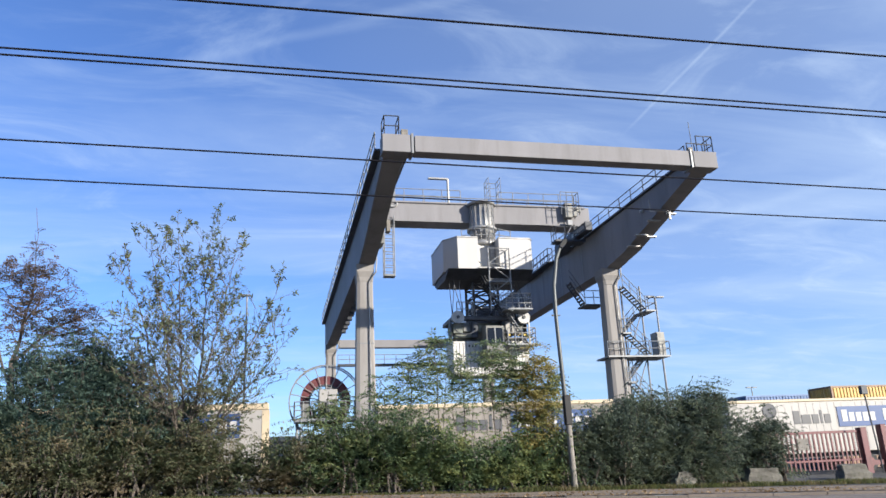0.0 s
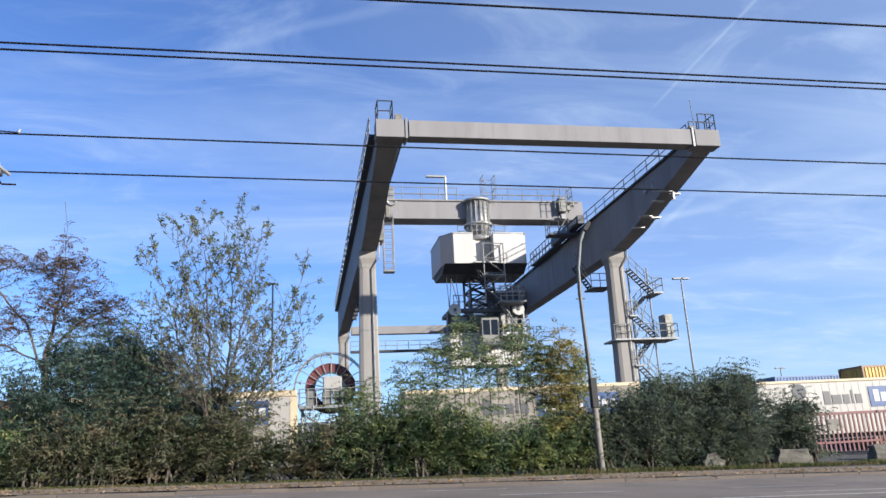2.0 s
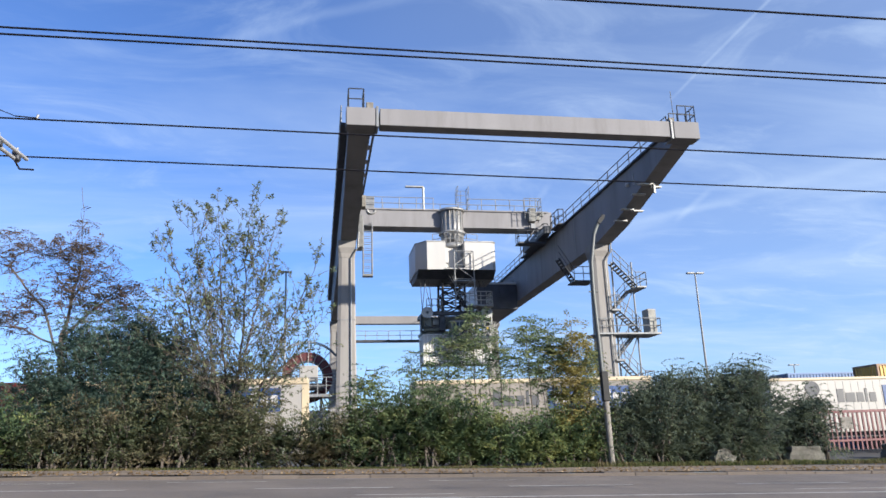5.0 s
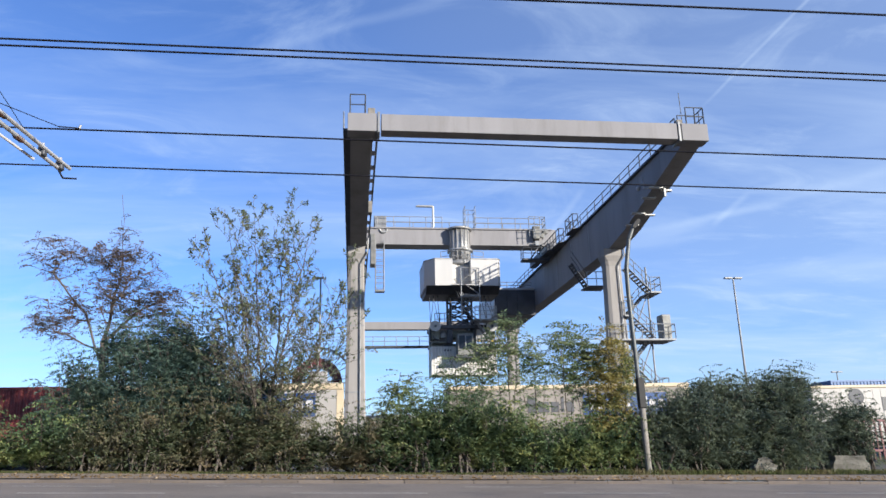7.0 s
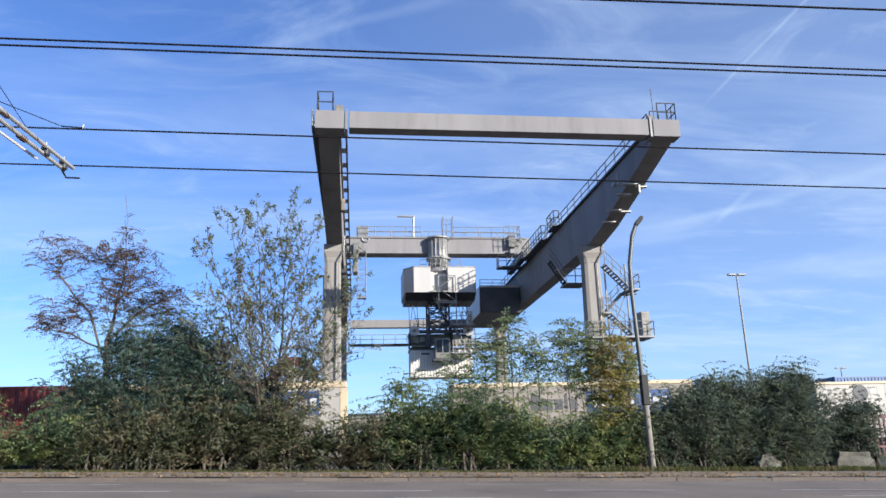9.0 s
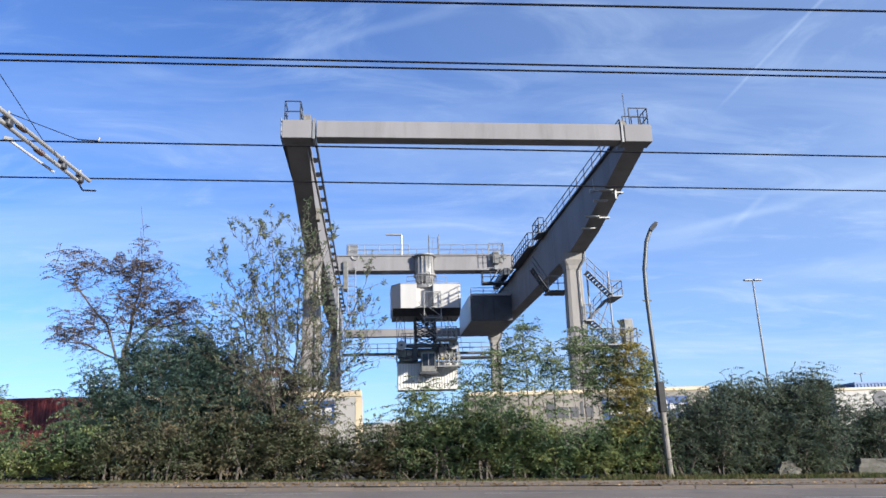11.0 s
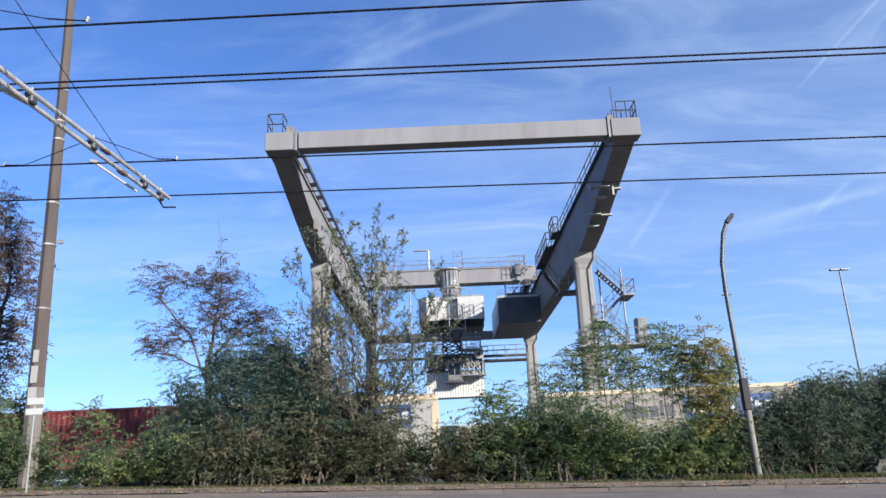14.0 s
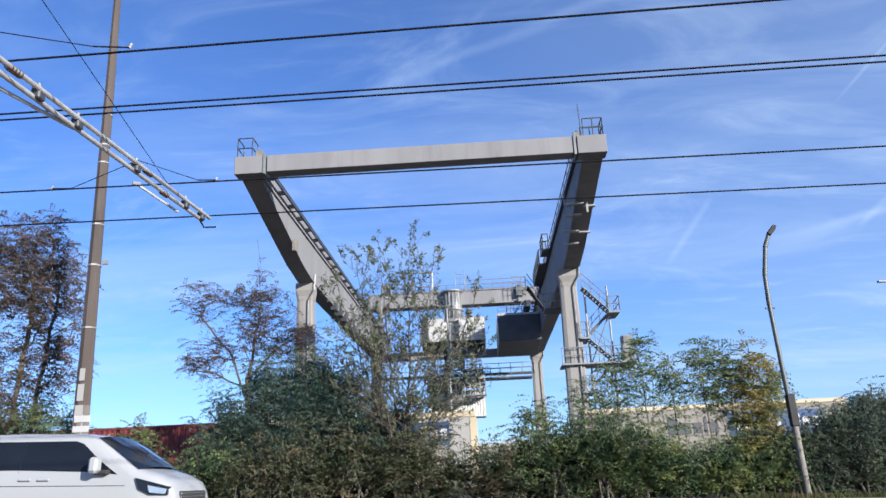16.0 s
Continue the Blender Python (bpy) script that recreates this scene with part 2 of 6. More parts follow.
M_PYLON_LOW = shade("pylon_pale", (0.105, 0.092, 0.082), 0.8, 0.0, 0.3, 1.5, 30, 0.3, (0.06, 0.048, 0.04), 0.6, streaks=True)
M_LAMP = shade("lamp_post_paint", (0.06, 0.066, 0.066), 0.5, 0.3, 0.25, 1.5, 30, 0.1)
M_GALV = shade("galvanised", (0.25, 0.248, 0.24), 0.5, 0.5, 0.2, 2, 30, 0.1)
M_VAN = shade("van_white", (0.26, 0.265, 0.27), 0.22, 0.0, 0.02, 0.5, 20, 0.0)
M_GLASSDARK = shade("tinted_glass", (0.008, 0.010, 0.014), 0.08, 0.0, 0.2, 1, 20, 0.0, spec=0.25)
M_RUBBER = shade("rubber", (0.02, 0.02, 0.02), 0.8, 0.0, 0.2, 5, 40, 0.2)
M_CHROME = shade("chrome", (0.6, 0.62, 0.65), 0.2, 0.9, 0.1, 5, 40, 0.0)
M_LEAF_DARK = leaf_shade("leaf_dark", [(0.012, 0.026, 0.021), (0.018, 0.034, 0.025), (0.027, 0.044, 0.027), (0.042, 0.058, 0.029)])
M_LEAF_GREY = leaf_shade("leaf_grey_green", [(0.030, 0.046, 0.040), (0.042, 0.060, 0.047), (0.058, 0.078, 0.054), (0.080, 0.098, 0.060)])
M_LEAF_MID = leaf_shade("leaf_mid", [(0.023, 0.045, 0.028), (0.038, 0.062, 0.033), (0.062, 0.089, 0.040), (0.101, 0.118, 0.049)])
M_LEAF_SAP = leaf_shade("leaf_sapling", [(0.042, 0.072, 0.044), (0.062, 0.094, 0.052), (0.090, 0.118, 0.060), (0.128, 0.142, 0.066)])
M_LEAF_FRESH = leaf_shade("leaf_fresh", [(0.030, 0.054, 0.033), (0.051, 0.083, 0.041), (0.090, 0.123, 0.051), (0.158, 0.172, 0.063)])
M_LEAF_TEAL = leaf_shade("leaf_teal", [(0.026, 0.050, 0.044), (0.038, 0.068, 0.057), (0.054, 0.088, 0.068), (0.082, 0.114, 0.076)])
M_LEAF_TREE = leaf_shade("leaf_tree", [(0.040, 0.062, 0.042), (0.058, 0.080, 0.048), (0.085, 0.100, 0.056), (0.110, 0.108, 0.064)])
M_LEAF_YELLOW = leaf_shade("leaf_yellow", [(0.062, 0.081, 0.031), (0.112, 0.112, 0.040), (0.163, 0.138, 0.048), (0.094, 0.088, 0.037)])
M_LEAF_RED = leaf_shade("leaf_red", [(0.040, 0.042, 0.034), (0.058, 0.048, 0.042), (0.080, 0.056, 0.050), (0.060, 0.064, 0.046)])
M_LEAF_BROWN = leaf_shade("leaf_brownish", [(0.034, 0.050, 0.029), (0.050, 0.063, 0.035), (0.075, 0.077, 0.047), (0.113, 0.096, 0.063)])
M_LITTER = leaf_shade("litter", [(0.06, 0.04, 0.022), (0.10, 0.07, 0.035), (0.16, 0.12, 0.065), (0.26, 0.22, 0.16)], 0.8)
M_GRASS = leaf_shade("grass", [(0.03, 0.042, 0.016), (0.045, 0.055, 0.02), (0.065, 0.062, 0.03), (0.085, 0.07, 0.042)], 0.7)


# ---- mesh tools ----
def mesh_of(bm, name, material):
    me = bpy.data.meshes.new(name)
    bm.to_mesh(me)
    bm.free()
    if material:
        me.materials.append(material)
    return me


def part(name, bm, material, parent=None, label=""):
    ob = new(name, mesh_of(bm, name, material))
    if parent:
        ob.parent = parent
    if label:
        ob["label"] = label
    return ob


def thing(name, at, label, category, group="", kind=""):
    ob = new(name)
    ob.empty_display_size = 0.2
    ob.matrix_basis = Matrix.Translation(at)
    return tagged(ob, label, category, group, kind)


def box(bm, x0, x1, y0, y1, z0, z1, bevel=0.0):
    r = bmesh.ops.create_cube(bm, size=1.0)
    vs = r["verts"]
    for v in vs:
        v.co = Vector(((x0 + x1) / 2 + v.co.x * (x1 - x0), (y0 + y1) / 2 + v.co.y * (y1 - y0), (z0 + z1) / 2 + v.co.z * (z1 - z0)))
    if bevel:
        es = list({e for v in vs for e in v.link_edges})
        bmesh.ops.bevel(bm, geom=es, offset=bevel, segments=1, affect="EDGES")
    return bm


def B(x0, x1, y0, y1, z0, z1, bevel=0.0):
    return box(bmesh.new(), x0, x1, y0, y1, z0, z1, bevel)


def bar(bm, p, q, r, n=6, r2=None):
    """A round bar from p to q."""
    p, q = Vector(p), Vector(q)
    d = q - p
    m = Matrix.Translation((p + q) / 2) @ d.to_track_quat("Z", "Y").to_matrix().to_4x4()
    bmesh.ops.create_cone(bm, cap_ends=True, segments=n, radius1=r, radius2=r if r2 is None else r2, depth=d.length, matrix=m)
    return bm


def prism(bm, outline, axis, a, b):
    """A closed outline of (u, v) pushed from a to b along an axis; u, v are the other two axes in order."""
    def at(u, v, w):
        return {"x": (w, u, v), "y": (u, w, v), "z": (u, v, w)}[axis]
    lo = [bm.verts.new(at(u, v, a)) for u, v in outline]
    hi = [bm.verts.new(at(u, v, b)) for u, v in outline]
    n = len(outline)
    bm.faces.new(lo)
    bm.faces.new(hi[::-1])
    for i in range(n):
        j = (i + 1) % n
        bm.faces.new((lo[j], lo[i], hi[i], hi[j]))
    bmesh.ops.recalc_face_normals(bm, faces=bm.faces[:])
    return bm


def railing(bm, pts, height=1.0, step=1.6, r=0.036, rails=(0.5, 1.0)):
    """Posts and rails along a line of points."""
    for p, q in zip(pts, pts[1:]):
        p, q = Vector(p), Vector(q)
        n = max(1, round((q - p).length / step))
        for i in range(n + 1):
            a = p.lerp(q, i / n)
            bar(bm, a, a + Vector((0, 0, height)), r, 5)
        for h in rails:
            o = Vector((0, 0, height * h))
            bar(bm, p + o, q + o, r, 5)
    return bm


def quads(name, P, material, parent=None, label=""):
    """One mesh out of many loose quads; P is (n, 4, 3)."""
    n = len(P)
    me = bpy.data.meshes.new(name)
    me.vertices.add(n * 4)
    me.vertices.foreach_set("co", P.astype(np.float32).ravel())
    me.loops.add(n * 4)
    me.loops.foreach_set("vertex_index", np.arange(n * 4, dtype=np.int32))
    me.polygons.add(n)
    me.polygons.foreach_set("loop_start", np.arange(0, n * 4, 4, dtype=np.int32))
    me.materials.append(material)
    me.update()
    me.validate()
    ob = new(name, me)
    if parent:
        ob.parent = parent
    if label:
        ob["label"] = label
    return ob


def unit(a):
    return a / (np.linalg.norm(a, axis=-1, keepdims=True) + 1e-9)


def leaf_quads(rng, C, length, width, along=None, droop=0.3, face=None):
    """Pointed leaves at the centres C: rhombs, turned at random or about the ways given."""
    n = len(C)
    d = rng.normal(size=(n, 3))
    d[:, 2] -= droop
    if along is not None:
        d = along + 0.55 * d
    d = unit(d)
    if face is not None:
        f = unit(face + rng.normal(size=(n, 3)) * 0.24)
        d = unit(d - (d * f).sum(axis=1, keepdims=True) * f)
        w = np.cross(f, d)
    else:
        w = unit(np.cross(d, rng.normal(size=(n, 3))))
    up = np.cross(d, w)
    ln = (length * rng.uniform(0.6, 1.35, n))[:, None]
    wd = (width * rng.uniform(0.6, 1.3, n))[:, None]
    bend = up * ln * 0.12
    return np.stack([C - d * ln * 0.5 - bend, C - w * wd * 0.5, C + d * ln * 0.5 - bend, C + w * wd * 0.5], axis=1)


def tubes(name, segs, material, parent, label="", sides=5):
    """Branches: rows of start, end, two radii, all in one mesh."""
    A = np.array([s[0] for s in segs], float)
    Bq = np.array([s[1] for s in segs], float)
    r0 = np.array([s[2] for s in segs], float)
    r1 = np.array([s[3] for s in segs], float)
    d = unit(Bq - A)
    ref = np.where(np.abs(d[:, 2:3]) > 0.9, np.array([[1.0, 0, 0]]), np.array([[0, 0, 1.0]]))
    u = unit(np.cross(d, ref))
    v = np.cross(d, u)
    out = []
    for k in range(sides):
        a0, a1 = 2 * math.pi * k / sides, 2 * math.pi * (k + 1) / sides
        o0, o1 = u * math.cos(a0) + v * math.sin(a0), u * math.cos(a1) + v * math.sin(a1)
        out.append(np.stack([A + o0 * r0[:, None], A + o1 * r0[:, None], Bq + o1 * r1[:, None], Bq + o0 * r1[:, None]], axis=1))
    return quads(name, np.concatenate(out), material, parent, label)


# ---- ground, road, verge ----
KERB_Y = 22.0


def slope_x(x):
    return -0.033 * max(-45.0, min(60.0, x))


def road_z(x, y):
    return 0.02 * max(-10.0, min(y, KERB_Y)) + slope_x(x)


def yard_z(x):
    return 0.42 - 0.015 * max(-60.0, min(90.0, x))


def ground_z(x, y):
    """The lie of the land: a street that falls to the right, a verge behind its kerb, then the flat yard."""
    if y < KERB_Y + 0.2:
        return road_z(x, y)
    v = road_z(x, KERB_Y) + 0.10 + 0.012 * (min(y, 30) - KERB_Y)
    t = max(0.0, min(1.0, (y - 28.5) / 6.0))
    t = t * t * (3 - 2 * t)
    far = max(0.0, min(1.0, (y - 140) / 200))
    return v * (1 - t) + (yard_z(x) * (1 - far) + 0.3 * far) * t


def sheet(name, xs, ys, lift, material):
    bm = bmesh.new()
    grid = [[bm.verts.new((x, y, ground_z(x, y) + lift)) for x in xs] for y in ys]
    for r0, r1 in zip(grid, grid[1:]):
        for i in range(len(xs) - 1):
            bm.faces.new((r0[i], r0[i + 1], r1[i + 1], r1[i]))
    return part(name, bm, material)


def build_ground():
    xs = [-1500, -600, -250, -120] + list(range(-60, 100, 4)) + [120, 250, 600, 1500]
    g = sheet("ground", xs, [-900, -300, -120, -60, -40, -31, -30], 0.0, M_SOIL)
    tagged(g, "bare brown ground of the far side of the street", "ground", kind="structure")
    g = sheet("yard", xs, [22.3, 24, 26, 28, 29, 30, 31, 32, 33, 34, 36, 40, 60, 90, 140, 200, 300, 600, 1800, 3500], -0.02, M_SOIL)
    tagged(g, "brown gravel ground of the freight yard", "ground", kind="structure")
    xs = list(range(-120, 164, 4))
    g = sheet("road", [-1500, -600] + xs + [600, 1500], [-30, -20, -10, 0, 4, 8, 12, 16, 20, 22], 0.0, M_ASPHALT)
    tagged(g, "worn grey asphalt road with faded markings", "road", kind="structure")
    g = sheet("pavement", [-600] + xs + [600], [22.3, 22.8, 23.6, 24.4, 25.2, 26.2], 0.008, M_PAVE)
    tagged(g, "brown dirt footway with fallen leaves behind the kerb", "pavement", kind="structure")
    kerb = new("kerb", None)
    tagged(kerb, "row of worn stone kerbs along the footway", "kerb", kind="structure")
    shapes = []
    for k in range(4):
        bm = B(-0.4995, 0.4995, 0.0, 0.30, -0.2, 0.082 + 0.006 * k, 0.010)
        for v in bm.verts:
            v.co += Vector((0, 0, 0)) + noise.noise_vector(v.co * 3 + Vector((k, 0, 0))) * 0.012
        shapes.append(mesh_of(bm, "kerb_stone", M_KERB))
    for i in range(-34, 44):
        x = i * 1.0
        o = new("kerb_stone", shapes[(i * 7) % 4])
        o.parent = kerb
        o.matrix_basis = pose(x, KERB_Y + 0.01 * math.sin(i * 2.3), road_z(x, KERB_Y) + 0.006 * math.sin(i * 5.1), 0, 1.89, 0)
    rest = bmesh.new()
    for x0, x1 in ((-45, -34.5), (43.5, 60)):
        prism(rest, [(x0, road_z(x0, 22) - 0.2), (x1, road_z(x1, 22) - 0.2), (x1, road_z(x1, 22) + 0.13), (x0, road_z(x0, 22) + 0.13)], "y", 22.0, 22.3)
    tagged(part("kerb_run", rest, M_KERB), "far run of stone kerb", "kerb", kind="structure")
    # lane lines
    def strip(x0, x1, y0, y1):
        bm = bmesh.new()
        n = max(1, int((x1 - x0) / 2))
        lo = [bm.verts.new((x0 + (x1 - x0) * i / n, y0, road_z(x0 + (x1 - x0) * i / n, y0) + 0.006)) for i in range(n + 1)]
        hi = [bm.verts.new((x0 + (x1 - x0) * i / n, y1, road_z(x0 + (x1 - x0) * i / n, y1) + 0.006)) for i in range(n + 1)]
        for i in range(n):
            bm.faces.new((lo[i], lo[i + 1], hi[i + 1], hi[i]))
        return bm
    ob = part("edge_line", strip(-60, 70, 15.3, 15.45), M_LINE)
    tagged(ob, "faded white solid line on the road", "road marking", kind="structure")
    for i in range(-7, 12):
        ob = part("lane_dash", strip(i * 6.0 - 1.4, i * 6.0 + 1.8, 18.2, 18.33), M_LINE)
        tagged(ob, "faded white dash on the road", "road marking", "lane dashes", "structure")
    for x0, x1, y in ((-8.5, -6.0, 20.6), (-3.8, -1.3, 20.7), (3.0, 5.4, 20.5), (0.8, 2.9, 16.2), (11, 16, 16.4), (20, 26, 16.3)):
        ob = part("lane_dash", strip(x0, x1, y, y + 0.1), M_LINE)
        tagged(ob, "short worn white mark on the road", "road marking", "lane dashes", "structure")


build_ground()

# ---- greenery ----
def branching(rng, trunk, crown, tips, r0, climb=0.8):
    """Twigs that start anywhere in the crown's round masses and join the nearest wood below them; the wood thickens towards the foot.
    trunk: polylines from the foot; crown: (x, y, z, rx, ry, rz). Gives the segments and the twigs' ends."""
    pts, par = [], []
    for line in trunk:
        last = -1
        for a, b in zip(line, line[1:]):
            a, b = np.array(a, float), np.array(b, float)
            n = max(2, int(np.linalg.norm(b - a) / 0.35))
            for i in range(n + (b is line[-1])):
                if last == -1 and pts and np.linalg.norm(np.array(pts) - a, axis=1).min() < 0.3:
                    last = int(np.argmin(np.linalg.norm(np.array(pts) - a, axis=1)))
                    continue
                pts.append(a + (b - a) * i / n + rng.normal(size=3) * 0.025)
                par.append(last)
                last = len(pts) - 1
    vol = np.array([c[3] * c[4] * c[5] for c in crown])
    goals = []
    for c in crown:
        n = max(4, int(tips * c[3] * c[4] * c[5] / vol.sum()))
        d = unit(rng.normal(size=(n, 3))) * (rng.random((n, 1)) ** 0.45)
        goals.append(np.array(c[:3]) + d * np.array(c[3:]))
    goals = np.concatenate(goals)
    near = np.array([np.linalg.norm(np.array(pts) - g, axis=1).min() for g in goals])
    ends = []
    for g in goals[np.argsort(near)]:
        P = np.array(pts)
        d = np.linalg.norm(P - g, axis=1)
        rise = (g[2] - P[:, 2]) / (d + 1e-6)
        cost = d + np.where(rise < 0.25, (0.25 - rise) * climb * 2.5, 0)
        j = int(np.argmin(cost))
        p = P[j]
        n = max(2, int(d[j] / 0.4))
        bow = np.array([0, 0, -0.10 * d[j]]) + rng.normal(size=3) * 0.06 * d[j]
        last = j
        for i in range(1, n + 1):
            f = i / n
            pts.append(p + (g - p) * f + bow * 4 * f * (1 - f) * 0.5)
            par.append(last)
            last = len(pts) - 1
        ends.append(last)
    count = np.zeros(len(pts))
    for e in ends:
        count[e] += 1
    for i in range(len(pts) - 1, -1, -1):
        if par[i] >= 0:
            count[par[i]] += count[i]
    top = max(count.max(), 1)
    rad = r0 * (np.maximum(count, 0.6) / top) ** 0.48
    rad = np.maximum(rad, 0.010)
    segs = [(pts[par[i]], pts[i], max(rad[par[i]] * 0.98, rad[i]) if par[i] >= 0 else rad[i], rad[i]) for i in range(len(pts)) if par[i] >= 0]
    out = []
    for e in ends:
        k = e
        for step in range(4):
            if par[k] >= 0:
                d = unit(pts[k] - pts[par[k]])
                out.append((pts[k], d))
                if step < 2:
                    out.append(((pts[k] + pts[par[k]]) / 2, d))
                k = par[k]
    return segs, out


def tree(name, seed, at, label, trunk, crown, tips, r0, leaf, per_tip, size, scatter=0.2, bare=0.0, pinnate=False, droop=0.3):
    rng = np.random.default_rng(seed)
    t = thing(name, at, label, "tree")
    segs, ends = branching(rng, trunk, crown, tips, r0)
    tubes("trunk", segs, M_BARK, t)
    P = np.array([p for p, d in ends])
    D = np.array([d for p, d in ends])
    keep = rng.random(len(P)) > bare
    P, D = P[keep], D[keep]
    P, D = np.repeat(P, per_tip, axis=0), np.repeat(D, per_tip, axis=0)
    if pinnate:
        # drooping feathered leaves: a row of leaflets on each stalk
        n = len(P)
        d = unit(D * 0.5 + rng.normal(size=(n, 3)) * np.array([1, 1, 0.35]))
        side = unit(np.cross(d, np.array([[0, 0, 1.0]]) + rng.normal(size=(n, 3)) * 0.25))
        ln = rng.uniform(0.7, 1.25, (n, 1))
        Q = []
        for k in range(6):
            a = (0.12 + k * 0.085) * ln
            c = P + d * a * size * 9 + np.array([[0, 0, -1.0]]) * (a * a * size * 6)
            for sgn in (-1, 1):
                Q.append(leaf_quads(rng, c + side * sgn * size * 0.5, size, size * 0.36, side * sgn * 1.8 + d * 0.8 + np.array([[0, 0, -0.3]]), 0.2))
        Q = np.concatenate(Q)
    else:
        C = P + rng.normal(size=P.shape) * scatter
        Q = leaf_quads(rng, C, size, size * 0.46, D * 0.35, droop)
    quads("crown", Q, leaf, t)
    return t


def upright_tree(name, seed, at, label, stems, r0, leaf, size):
    """Stems that fan out from one foot; long thin shoots rise from them and fork again; narrow leaves sit along the young wood, most of them high up."""
    rng = np.random.default_rng(seed)
    t = thing(name, at, label, "tree")
    segs, C, D = [], [], []
    up = np.array([0, 0, 1.0])

    def shoot(p, d, length, r, level, high):
        n = max(3, int(length / 0.3))
        step = length / n
        for i in range(n):
            d = unit(d + up * 0.07 + rng.normal(size=3) * 0.07)
            q = p + d * step
            ra, rb = max(0.007, r * (1 - i / n)), max(0.006, r * (1 - (i + 1) / n))
            segs.append((p, q, ra, rb))
            f = (i + 1) / n
            if level < 2 and f > 0.2 and rng.random() < (0.9 if level == 0 else 0.6):
                side = unit(np.cross(d, rng.normal(size=3)))
                shoot(q, unit(d * 0.75 + side * rng.uniform(0.45, 0.85) + up * 0.2), length * rng.uniform(0.35, 0.65) * (1.15 - 0.5 * f), rb * 0.55, level + 1, high)
            dense = (0.30 + 0.70 * high) * (1.25 if level else 0.9)
            if f > 0.3:
                for _ in range(rng.poisson(dense)):
                    out = unit(rng.normal(size=3))
                    C.append(p + (q - p) * rng.random() + out * size * 0.42)
                    D.append(d * 0.6 + out)
            p = q

    for line in stems:
        pts = [np.array(a, float) for a in line]
        total = sum(np.linalg.norm(b - a) for a, b in zip(pts, pts[1:]))
        gone, last = 0.0, pts[0]
        for a, b in zip(pts, pts[1:]):
            ln = np.linalg.norm(b - a)
            n = max(2, int(ln / 0.34))
            for i in range(n):
                q = a + (b - a) * (i + 1) / n + rng.normal(size=3) * 0.03
                f0, f1 = gone / total, (gone + ln / n) / total
                segs.append((last, q, r0 * (1 - 0.86 * f0), r0 * (1 - 0.86 * f1)))
                gone += ln / n
                for _ in range(2 if 0.25 < f1 < 0.8 else 1):
                    if f1 < 0.2:
                        break
                    d = unit(q - last)
                    side = unit(np.cross(d, rng.normal(size=3)) * np.array([1.2, 0.8, 0.6]))
                    shoot(q, unit(d * 0.62 + side * rng.uniform(0.4, 0.95)), rng.uniform(0.9, 2.7) * (1.15 - 0.62 * f1), 0.017 * (1.25 - 0.7 * f1), 0, f1)
                last = q
        shoot(last, unit(pts[-1] - pts[-2]), 0.9, r0 * 0.14, 0, 1.0)
    tubes("trunk", segs, M_BARK, t, sides=4)
    C, D = np.array(C), np.array(D)
    quads("crown", leaf_quads(rng, C, size, size * 0.30, D, 0.25), leaf, t)
    return t


